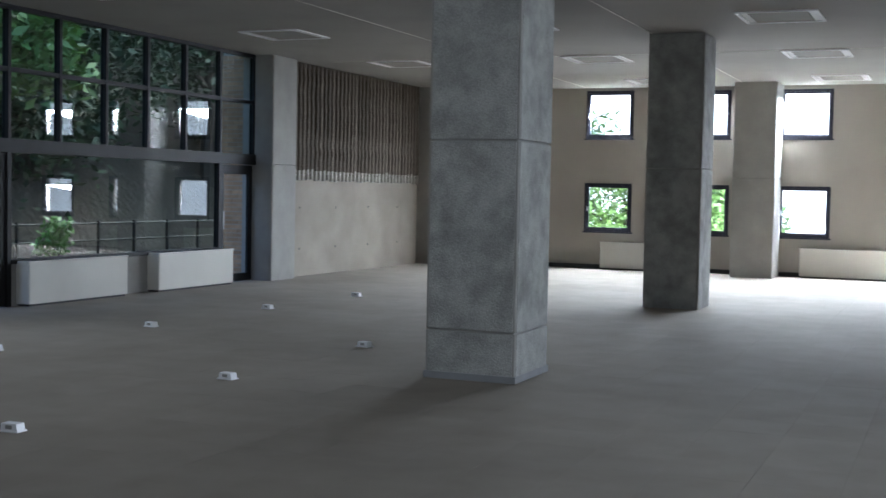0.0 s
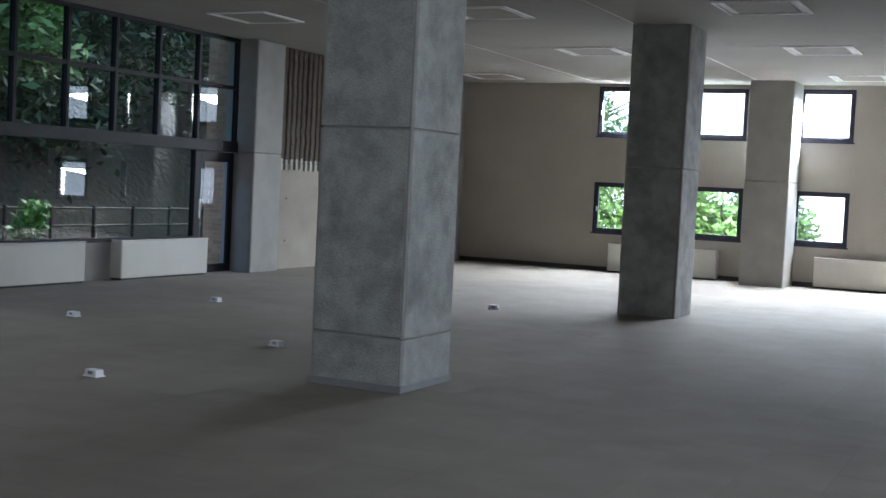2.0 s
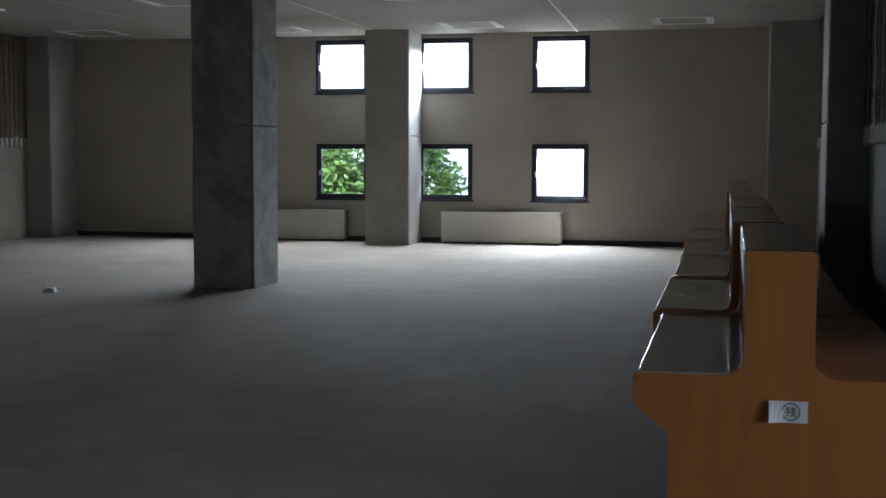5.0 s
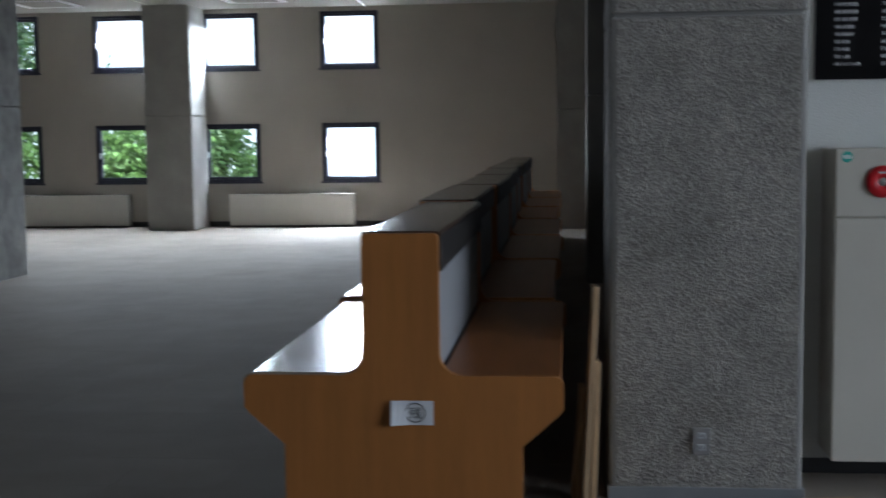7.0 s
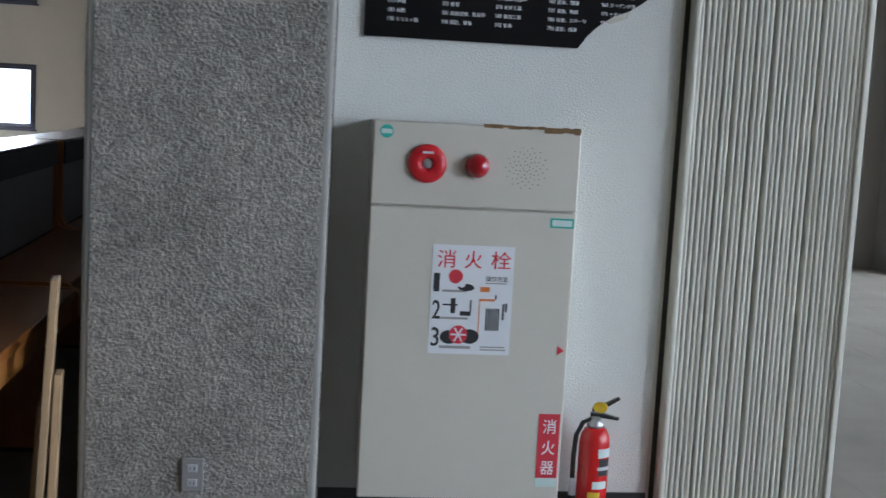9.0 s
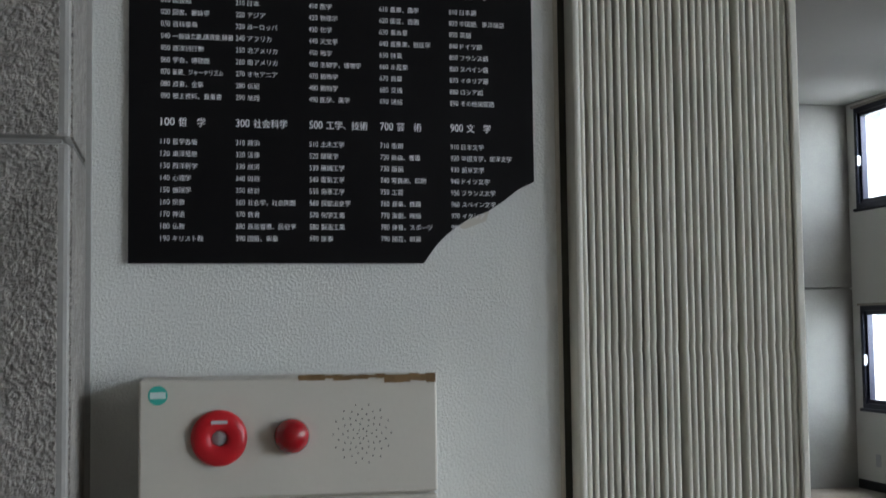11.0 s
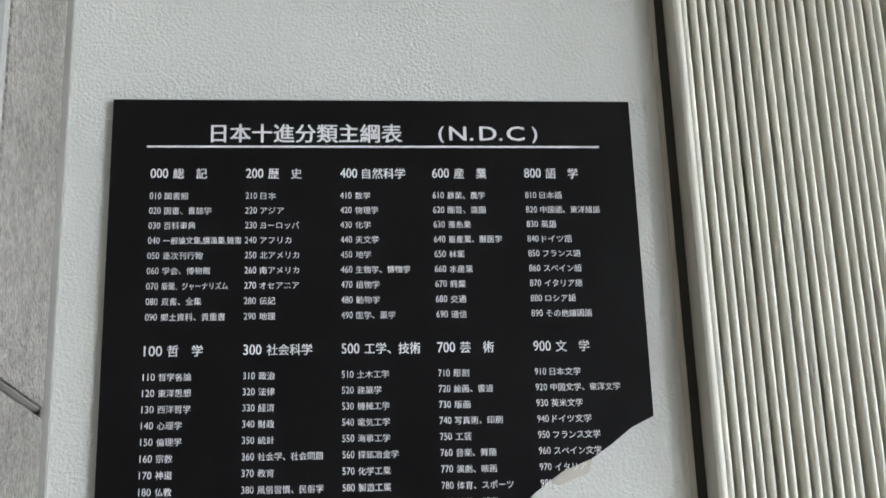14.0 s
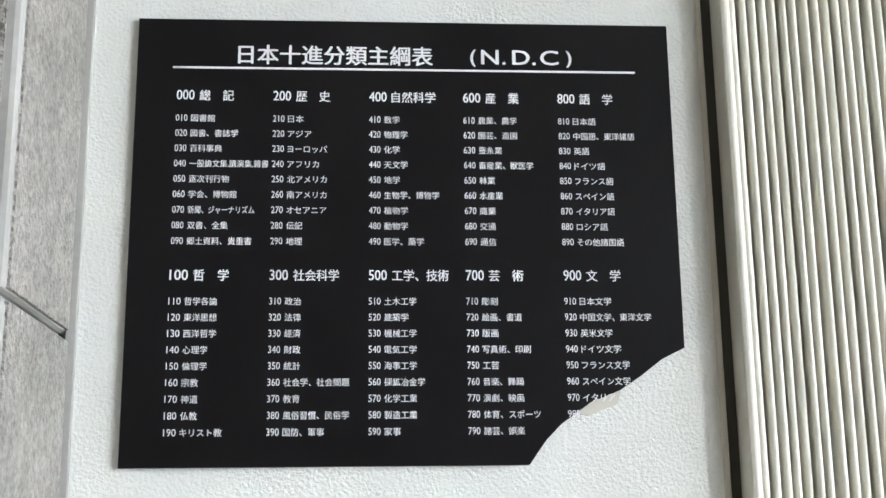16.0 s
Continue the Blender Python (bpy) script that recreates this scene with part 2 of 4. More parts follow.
def sheet_x(x, y0, y1, z0, z1):
    return sheet((x, y0, z0), (x, y1, z0), (x, y1, z1), (x, y0, z1))


def part(name, bm, mat, parent=None, label="", smooth=False):
    me = bpy.data.meshes.new(name)
    bm.to_mesh(me)
    bm.free()
    me.materials.append(mat)
    if smooth:
        me.shade_smooth()
    ob = new(name, me)
    ob.parent = parent
    return tagged(ob, label)


def thing(name, label, category, at=None, group="", kind=""):
    ob = new(name)
    ob.empty_display_size = 0.1
    if at:
        ob.matrix_basis = at
    return tagged(ob, label, category, group, kind)


def structure(name, bm, mat, label="", category=""):
    return tagged(part(name, bm, mat), label, category, kind="structure")


def wall_with_holes(u0, u1, z0, z1, t0, t1, holes, along="x"):
    """A wall with rectangular openings (u0, u1, z0, z1); t0 to t1 is its thickness."""
    bm = bmesh.new()
    us = sorted({u0, u1, *[h[0] for h in holes], *[h[1] for h in holes]})
    for a, b in zip(us, us[1:]):
        mid, low = (a + b) / 2, z0
        spans = sorted((h[2], h[3]) for h in holes if h[0] < mid < h[1])
        for c, d in [*spans, (z1, z1)]:
            if c > low:
                add_box(bm, *((a, b, t0, t1) if along == "x" else (t0, t1, a, b)), low, c)
            low = d
    bmesh.ops.remove_doubles(bm, verts=bm.verts, dist=0.0005)
    return bm


def lettering(name, body, x, y, z, size, mat, parent, width=None, bold=0.0):
    """Upright writing that faces -y, its first letter's foot at x, z."""
    cu = bpy.data.curves.new(name, "FONT")
    cu.body, cu.size = body, size
    cu.resolution_u = 3
    tmp = new("writing_source", cu)
    me = bpy.data.meshes.new_from_object(tmp)
    xs = [v.co.x for v in me.vertices] or [0]
    k = width / max(max(xs) - min(xs), 1e-6) if width else 1.0
    x0 = min(xs)
    for v in me.vertices:
        v.co = Vector(((v.co.x - x0) * k, 0, v.co.y))
    bpy.data.objects.remove(tmp)
    if bold:
        bm = bmesh.new()
        bm.from_mesh(me)
        for dx, dz, dy in ((bold, 0, 0.00006), (bold / 2, bold / 2, 0.00012)):
            twin = bmesh.ops.duplicate(bm, geom=[f for f in bm.faces if f.index >= 0][:len(me.polygons)])
            bmesh.ops.translate(bm, verts=[v for v in twin["geom"] if isinstance(v, bmesh.types.BMVert)], vec=(dx, dy, dz))
        bm.to_mesh(me)
        bm.free()
    me.materials.append(mat)
    ob = new(name, me)
    ob.matrix_basis = Matrix.Translation((x, y, z))
    ob.parent = parent
    return ob


# ---- the shell ----
structure("ground", box(-400, 400, -400, 400, -1.2, -0.35), M_GROUND, "leafy forest ground around the building", "ground")
# added pale slab, keeps the ground seen through the lower windows bright
structure("pavement", box(-3.6, 70, 26, 49.5, -0.345, -0.3), M_PALE, "pale ground slab added north of the building", "pavement")
structure("floor", box(WEST - 0.1, EAST + 0.1, -9.1, FAR + 0.1, -0.35, -0.012), M_SCREED, "grey-beige carpet tile floor of the empty hall", "floor")
structure("ceiling", box(WEST - 0.3, EAST + 0.3, -9.3, FAR + 0.3, CEIL, CEIL + 0.3), M_CEILING, "off-white painted ceiling", "ceiling")

# glowing sheet added past the windows, in place of a bright overcast sky
haze = bpy.data.materials.new("haze_glow")
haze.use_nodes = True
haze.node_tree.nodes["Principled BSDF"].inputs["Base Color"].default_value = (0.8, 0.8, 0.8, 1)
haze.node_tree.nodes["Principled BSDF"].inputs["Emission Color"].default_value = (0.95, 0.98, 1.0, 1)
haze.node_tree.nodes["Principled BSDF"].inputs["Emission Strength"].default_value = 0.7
structure("backdrop", box(-60, 90, 50, 50.2, -0.35, 10), haze, "plain glowing backdrop standing in for the overcast distance", "backdrop")

# far wall, two rows of square windows
WIN_X = [(-7.03, -5.99), (-4.97, -3.94), (-2.95, -1.92), (-0.80, 0.24)]
UP, LOW = (2.80, 3.80), (0.80, 1.84)
holes = [(a, b, *r) for a, b in WIN_X for r in (UP, LOW)]
structure("wall_north", wall_with_holes(WEST - 0.2, 4.2, 0, CEIL, FAR, FAR + 0.3, holes), M_PLASTER, "beige plastered wall with two rows of square windows", "wall")


def square_window(name, w, h):
    """A bronze casement in the wall plane, its glass facing -y, origin at the lower left corner."""
    win = thing(name, "dark bronze square casement window with bright glass", "window", kind="structure")
    f = 0.05
    fr = bmesh.new()
    for q in ((0, w, 0, f), (0, w, h - f, h), (0, f, f, h - f), (w - f, w, f, h - f)):
        add_box(fr, q[0], q[1], -0.015, 0.10, q[2], q[3], 0.004)
    part("window_frame", fr, M_NAVY, win)
    g = 0.04
    sa = bmesh.new()
    for q in ((f, w - f, f, f + g), (f, w - f, h - f - g, h - f), (f, f + g, f + g, h - f - g), (w - f - g, w - f, f + g, h - f - g)):
        add_box(sa, q[0], q[1], 0.01, 0.07, q[2], q[3], 0.004)
    sash = part("sash", sa, M_NAVY, win)
    part("pane", sheet((f + g, 0.038, f + g), (w - f - g, 0.038, f + g), (w - f - g, 0.038, h - f - g), (f + g, 0.038, h - f - g)), M_GLASS, win).visible_shadow = False
    hb = box(0.055, 0.075, -0.03, 0.01, h * 0.42, h * 0.52, 0.004)
    add_box(hb, 0.05, 0.08, -0.012, 0.01, h * 0.44, h * 0.5, 0.003)
    part("handle", hb, M_STEEL, sash)
    part("sill", box(-0.03, w + 0.03, -0.035, 0.10, -0.03, 0.0, 0.004), M_NAVY, win)
    part("head_trim", box(-0.03, w + 0.03, -0.03, 0.02, h, h + 0.025, 0.003), M_PLASTER, win)
    return win


first = square_window("window_1", WIN_X[0][1] - WIN_X[0][0], 1.02)
first.matrix_basis = pose(WIN_X[0][0], FAR, UP[0])
n_win = 1
for a, b in WIN_X:
    for r in (UP, LOW):
        if n_win > 1 or (a, r) != (WIN_X[0][0], UP):
            n_win += 1
            c = copy_thing(first, pose(a, FAR, r[0]))
            c.name = "window_%d" % n_win
            c.scale = ((b - a) / 1.04, 1, (r[1] - r[0]) / 1.02)
for a, b in WIN_X:
    window_light("sky_light", pose((a + b) / 2, FAR + 0.68, 3.45, -7, 0, 0), 1.05, 1.3, LAMP)
window_light("sky_light", pose(-0.28, FAR + 0.68, 1.5, -7, 0, 0), 1.05, 1.3, LAMP)

structure("baseboard", box(-10.06, -3.73, FAR - 0.015, FAR, 0, 0.09), M_VINYL, "black vinyl baseboard", "baseboard")
structure("baseboard", box(-2.89, 3.38, FAR - 0.015, FAR, 0, 0.09), M_VINYL, "black vinyl baseboard", "baseboard")


def column(label, x0, x1, y0, y1, joint, face, base=0.0, base_mat=None, second=None):
    """A square concrete column: smooth arrises, rougher face panels, a recessed joint."""
    col = thing("column", label, "column", kind="structure")
    cuts = [j for j in (0.0, second, joint, CEIL) if j is not None]
    bm = bmesh.new()
    add_box(bm, x0 + 0.02, x1 - 0.02, y0 + 0.02, y1 - 0.02, 0, CEIL)
    for a, b in zip(cuts, cuts[1:]):
        add_box(bm, x0, x1, y0, y1, a + (0.006 if a else 0), b - (0.006 if b < CEIL else 0), 0.012)
    part("core", bm, M_CONCRETE, col)
    e, p = 0.025, 0.005
    for a, b in zip(cuts, cuts[1:]):
        a, b = a + (0.012 if a else base), b - 0.012
        part("face_panel", box(x0 + e, x1 - e, y0 - p, y0 + 0.01, a, b), face, col)
        part("face_panel", box(x0 + e, x1 - e, y1 - 0.01, y1 + p, a, b), face, col)
        part("face_panel", box(x0 - p, x0 + 0.01, y0 + e, y1 - e, a, b), face, col)
        part("face_panel", box(x1 - 0.01, x1 + p, y0 + e, y1 - e, a, b), face, col)
    if base:
        part("base_strip", box(x0 - 0.012, x1 + 0.012, y0 - 0.012, y1 + 0.012, 0, base, 0.004), base_mat, col)
    return col


column("grey bush-hammered concrete column with a recessed joint", -3.66, -2.845, 8.685, 9.545, 2.03, M_RUBBLE, 0.06, M_GREYBASE, 0.42)
column("dark grey concrete column with chamfered edges", -3.635, -2.85, 16.335, 17.18, 1.98, M_RUBBLE)
column("concrete pier standing between the windows", -3.72, -2.9, 23.9, FAR, 1.98, M_CONCRETE)
column("speckled aggregate concrete column with an outlet", 3.785, 4.602, 8.462, 9.3, 2.087, M_AGGREGATE, 0.055, M_GREYBASE)
column("concrete column in the dark side wall", 3.785, 4.602, 16.3, 17.15, 2.0, M_CONCRETE)
column("concrete corner column", 3.38, 4.2, 23.9, FAR, 2.0, M_CONCRETE)
column("concrete pier beside the glazed wall", -11.0, -10.4, 17.38, 18.2, 2.0, M_CONCRETE)
column("concrete corner column", -11.0, -10.07, 23.9, FAR, 2.0, M_CONCRETE)
column("concrete pier of the glazed wall", -11.0, -10.12, 9.2, 10.1, 2.0, M_CONCRETE)
column("concrete corner pier of the side room", 11.0, EAST, 16.85, 17.45, 2.0, M_CONCRETE)


def rib_wall(name, x0, x1, y0, y1, side, label, below):
    """Smooth concrete below, vertical split ribs above; side: +1 faces +x."""
    w = tagged(part(name, box(x0, x1, y0, y1, 0, CEIL), below), label, "wall", kind="structure")
    face = x1 if side > 0 else x0
    up = bmesh.new()
    add_box(up, *sorted((face, face + side * 0.03)), y0, y1, 1.86, CEIL)
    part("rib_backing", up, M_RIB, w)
    n = int((y1 - y0) / 0.155)
    rib_me = end_me = None
    for i in range(n):
        y = y0 + (i + 0.5) * (y1 - y0) / n
        if rib_me is None:
            bm = bmesh.new()
            rr = random.Random(3)
            prev = None
            for k in range(13):
                z = 1.93 + k * (CEIL - 1.93) / 12
                d = 0.045 + rr.uniform(-0.014, 0.014)
                hw = 0.045 + rr.uniform(-0.012, 0.012)
                ring = [bm.verts.new((0, -hw, z)), bm.verts.new((d, -hw * 0.6, z)), bm.verts.new((d, hw * 0.6, z)), bm.verts.new((0, hw, z))]
                if prev:
                    for q in range(3):
                        bm.faces.new((prev[q], prev[q + 1], ring[q + 1], ring[q]))
                prev = ring
            bmesh.ops.recalc_face_normals(bm, faces=bm.faces)
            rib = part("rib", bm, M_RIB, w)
            end = part("rib_end", box(0, 0.05, -0.036, 0.036, 1.75, 1.95, 0.006), M_RIBEND, w)
            rib_me, end_me = rib.data, end.data
        else:
            rib, end = new("rib", rib_me), new("rib_end", end_me)
            rib.parent = end.parent = w
        m = Matrix.Translation((face + side * 0.03, y, 0)) @ Matrix.Rotation(0 if side > 0 else math.pi, 4, "Z")
        rib.matrix_basis = m @ Matrix.Diagonal((random.uniform(0.35, 0.65), random.uniform(1.0, 1.5), 1, 1))
        end.matrix_basis = Matrix.Translation((face, y, random.uniform(-0.02, 0.02))) @ Matrix.Rotation(0 if side > 0 else math.pi, 4, "Z")
    holes_bm = bmesh.new()
    for y in (y0 + 0.5, y0 + 1.9, y0 + 3.3, y0 + 4.7):
        for z in (0.5, 1.25):
            if y < y1 - 0.2:
                add_box(holes_bm, *sorted((face, face + side * 0.003)), y - 0.018, y + 0.018, z - 0.018, z + 0.018)
    part("tie_hole", holes_bm, M_VINYL, w, "row of round formwork tie marks")
    return w


rib_wall("wall_west", -11.0, -10.6, 18.2, 23.9, 1, "concrete wall, stained and smooth below, dark vertical ribs above", M_BOARD)
rib_wall("wall_east", 4.2, 4.35, 9.3, 16.3, -1, "concrete wall in a shade-darkened tone, smooth below and ribbed above", M_DARKWALL)
rib_wall("wall_east", 4.2, 4.35, 17.15, 23.9, -1, "concrete wall in a shade-darkened tone, smooth below and ribbed above", M_DARKWALL)

# sign wall, side room and the space behind the walker
structure("wall_sign", box(4.602, 5.938, 8.93, 9.08, 0, CEIL), M_WHITEWALL, "off-white textured wall beside the column", "wall")
structure("baseboard", box(4.614, 5.938, 8.918, 8.93, 0, 0.07), M_VINYL, "black vinyl baseboard", "baseboard")
structure("trim", box(5.938, 5.952, 8.926, 9.08, 0, CEIL, 0.003), M_CABINET, "beige edge bead of the wall", "trim")
structure("trim", box(4.6, 4.622, 8.916, 8.931, 0, CEIL, 0.003), M_CONCRETE, "grey sealant strip beside the column", "trim")
structure("wall_side_room_north", box(4.35, EAST, 17.45, 17.65, 0, CEIL), M_PLASTER, "plastered end wall of the side room", "wall")
# only the northern end is in view; the southern windows are added for light
E_WIN = [(15.66 - 2.1 * k, 16.7 - 2.1 * k) for k in range(8)]
structure("wall_side_room_east", wall_with_holes(-9.2, 17.45, 0, CEIL, EAST, EAST + 0.3, [(a, b, *r) for a, b in E_WIN for r in (UP, LOW)], "y"),
          M_WHITEWALL, "white wall with two rows of square windows", "wall")
for k_, (a, b) in enumerate(E_WIN):
    # lamps of the two unseen southern windows raised to brighten the sign wall
    watts = LAMP_EAST * (2.2 if k_ in (6, 7) else 0.6)
    for r in (UP, LOW):
        n_win += 1
        c = copy_thing(first, pose(EAST, b, r[0], 0, 0, -90))
        c.name = "window_%d" % n_win
    window_light("sky_light", pose(EAST + 0.56, (a + b) / 2, 3.38, 0, 42, 0), 1.3, 1.0, watts)
    window_light("sky_light", pose(EAST + 0.56, (a + b) / 2, 1.38, 0, 42, 0), 1.3, 1.0, watts)
structure("baseboard", box(EAST - 0.015, EAST, -9.1, 16.83, 0, 0.09), M_VINYL, "black vinyl baseboard", "baseboard")
structure("wall_south", box(WEST - 0.2, EAST + 0.2, -9.3, -9.1, 0, CEIL), M_PLASTER, "plain plastered wall", "wall")
structure("wall_west_south", box(WEST - 0.2, WEST, -9.1, 1.9, 0, CEIL), M_CONCRETE, "plain concrete wall", "wall")


# ---- glazed wall ----
def glazed_bay(name, y0, y1, door_lo, door_hi):
    bay = thing(name, "black steel framed glass wall with a glazed door", "window", kind="structure")
    x = WEST
    cols = [y0 + door_lo + i * (y1 - door_hi - y0 - door_lo) / 5 for i in range(6)]
    ys = ([y0] if door_lo else []) + cols + ([y1] if door_hi else [])
    for y in ys:
        part("mullion", box(x - 0.05, x + 0.05, y - 0.03, y + 0.03, 2.17, CEIL, 0.004), M_BLACK, bay)
    for z, h, d in ((3.06, 0.03, 0.045), (CEIL - 0.03, 0.03, 0.055)):
        part("transom", box(x - d, x + d, y0, y1, z - h, z + h, 0.004), M_BLACK, bay)
    part("transom", box(x - 0.09, x + 0.08, y0, y1, 1.99, 2.17, 0.006), M_BLACK, bay, "deep black steel beam")
    for a, b in zip(ys, ys[1:]):
        for z0, z1 in ((2.17, 3.03), (3.09, CEIL - 0.06)):
            part("pane", sheet_x(x, a + 0.03, b - 0.03, z0, z1), M_TINT, bay).visible_shadow = False
    for y in (cols[0], cols[-1]):
        part("post", box(x - 0.05, x + 0.05, y - 0.04, y + 0.04, 0, 1.99, 0.004), M_BLACK, bay)
    part("sill", box(x - 0.07, x + 0.06, cols[0] + 0.04, cols[-1] - 0.04, 0.55, 0.61, 0.005), M_BLACK, bay)
    part("plinth", box(x - 0.1, x + 0.04, cols[0] + 0.04, cols[-1] - 0.04, 0, 0.55), M_CONCRETE, bay)
    part("pane", sheet_x(x, cols[0] + 0.04, cols[-1] - 0.04, 0.61, 1.99), M_TINT, bay).visible_shadow = False
    for a, b in ([(y0, cols[0])] if door_lo else []) + ([(cols[-1], y1)] if door_hi else []):
        d = bmesh.new()
        for q in ((a + 0.04, a + 0.15, 0.01, 1.98), (b - 0.15, b - 0.03, 0.01, 1.98), (a + 0.15, b - 0.15, 0.01, 0.14), (a + 0.15, b - 0.15, 1.82, 1.98)):
            add_box(d, x - 0.025, x + 0.025, *q, 0.004)
        leaf = part("door", d, M_BLACK, bay, "black steel door leaf with a tall pane")
        part("door_pane", sheet_x(x, a + 0.15, b - 0.15, 0.14, 1.82), M_GLASS, leaf).visible_shadow = False
        part("door_handle", tube([(x + 0.06, a + 0.09, 0.9), (x + 0.06, a + 0.09, 1.2)], 0.012), M_STEEL, leaf)
    return bay


glazed_bay("window_100", 10.1, 17.38, 1.36, 1.05)
# unseen mirrored bay and lamp, added to light the floor from the west
glazed_bay("window_101", 1.9, 9.2, 1.05, 1.36)
window_light("sky_light", pose(WEST - 0.5, 5.5, 3.0, 0, -50, 0), 2.2, 6.2, LAMP_WEST)
structure("floor", box(-14.5, WEST - 0.1, -6, 19, -0.35, -0.03), M_GROUND, "dark earth terrace outside the glazed wall", "pavement")


# ---- outside: brick pier, slope, trees ----
pier = tagged(part("brick_pier", box(-11.56, -11.06, 17.62, 18.2, -0.35, 4.2), M_MORTAR), "tan brick pier outside the glazed door", "brick pier", kind="structure")
brick_me = None
for row in range(56):
    for k in range(-1, 3):
        x0 = -11.56 + k * 0.225 + (0.1125 if row % 2 else 0.0)
        a, b = max(x0, -11.56), min(x0 + 0.213, -11.06)
        if b - a > 0.05:
            if brick_me is None:
                brick_me = part("brick", box(-0.5, 0.5, 0, 0.03, 0, 0.064, 0.0), M_BRICK, pier)
                bk = brick_me
            else:
                bk = new("brick", brick_me.data)
                bk.parent = pier
            bk.matrix_basis = Matrix.LocRotScale(((a + b) / 2, 17.602, -0.34 + row * 0.076), None, (b - a, 1, 1))


def slope_mesh(x0, x1, y0, y1, rise, n=26):
    bm = bmesh.new()
    grid = []
    for i in range(n + 1):
        line = []
        for j in range(n + 1):
            u, v = i / n, j / n
            z = -0.4 + rise * u ** 0.9 + 0.5 * noise.noise(Vector((u * 7, v * 9, 3.1))) * u
            line.append(bm.verts.new((x0 + (x1 - x0) * u, y0 + (y1 - y0) * v, z)))
        grid.append(line)
    for i in range(n):
        for j in range(n):
            bm.faces.new((grid[i][j], grid[i + 1][j], grid[i + 1][j + 1], grid[i][j + 1]))
    bmesh.ops.recalc_face_normals(bm, faces=bm.faces)
    return bm


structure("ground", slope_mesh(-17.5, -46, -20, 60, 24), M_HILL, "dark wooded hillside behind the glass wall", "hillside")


def crown_mesh(seed, centre, radii, count, leaf, clumps=14):
    """A crown of many small leaves gathered in clumps, with gaps."""
    rr = random.Random(seed)
    vs, fs = [], []
    spots = []
    for _ in range(clumps):
        d = Vector((rr.gauss(0, 1), rr.gauss(0, 1), rr.gauss(0, 1))).normalized() * rr.uniform(0.35, 1.0)
        spots.append((Vector((d.x * radii[0], d.y * radii[1], d.z * radii[2])) + Vector(centre), rr.uniform(0.25, 0.5)))
    for _ in range(count):
        c, q = rr.choice(spots)
        p = c + Vector((rr.gauss(0, 0.5) * radii[0], rr.gauss(0, 0.5) * radii[1], rr.gauss(0, 0.5) * radii[2])) * q
        a = Vector((rr.gauss(0, 1), rr.gauss(0, 1), rr.gauss(0, 0.6))).normalized()
        b = a.cross(Vector((rr.gauss(0, 1), rr.gauss(0, 1), rr.gauss(0, 1)))).normalized()
        s1, s2 = leaf * rr.uniform(0.6, 1.3), leaf * rr.uniform(0.3, 0.5)
        k = len(vs)
        vs += [p - a * s1, p + b * s2 - a * s1 * 0.1, p + a * s1, p - b * s2 - a * s1 * 0.1]
        fs.append((k, k + 1, k + 2, k + 3))
    me = bpy.data.meshes.new("crown")
    me.from_pydata([tuple(v) for v in vs], [], fs)
    return me


def tree(seed, x, y, z, height, spread, count, leaf, mat, label, low=0.35, category="tree"):
    rr = random.Random(seed)
    t = thing("tree" if category == "tree" else "bush", label, category, pose(x, y, z), group="trees outside")
    pts = [(rr.uniform(-0.06, 0.06) * k, rr.uniform(-0.06, 0.06) * k, height * 0.8 * k / 5) for k in range(6)]
    r0 = 0.03 * height
    part("trunk", tube(pts, [r0 * (1 - 0.15 * k) for k in range(6)]), M_BARK, t)
    for k in range(4):
        a = rr.uniform(0, 6.28)
        h = height * rr.uniform(0.3, 0.65)
        d = spread * rr.uniform(0.5, 0.9)
        part("limb", tube([(0, 0, h), (0.5 * d * math.cos(a), 0.5 * d * math.sin(a), h + 0.12 * height), (d * math.cos(a), d * math.sin(a), h + 0.2 * height)], [r0 * 0.4, r0 * 0.25, r0 * 0.1], 6), M_BARK, t)
    me = crown_mesh(seed, (0, 0, height * (low + 1) / 2), (spread, spread, height * (1 - low) / 2), count, leaf)
    me.materials.append(mat)
    c = new("crown", me)
    c.parent = t
    return t


# greenery beyond the far windows
for i, (x, y, h, sp) in enumerate([(-5.6, 30.0, 2.5, 1.3), (-7.6, 30.5, 2.9, 1.5), (-9.8, 30.0, 4.6, 1.8), (-12.5, 30.5, 4.2, 1.9), (-15.5, 31, 4.8, 2.2), (-19, 31, 5.0, 2.4), (-4.9, 32.5, 2.6, 0.9), (-11, 34, 5.5, 2.2)]):
    tree(20 + i, x, y, -0.36, h, sp, 4200, 0.11, M_LEAF, "leafy green shrub close outside the windows", low=0.02)
# the bright young bush and the dark wood beyond the glass wall
tree(41, -13.6, 15.65, -0.1, 1.15, 0.36, 420, 0.085, M_FRESH, "bright green young bush on the terrace edge", low=0.3, category="bush")
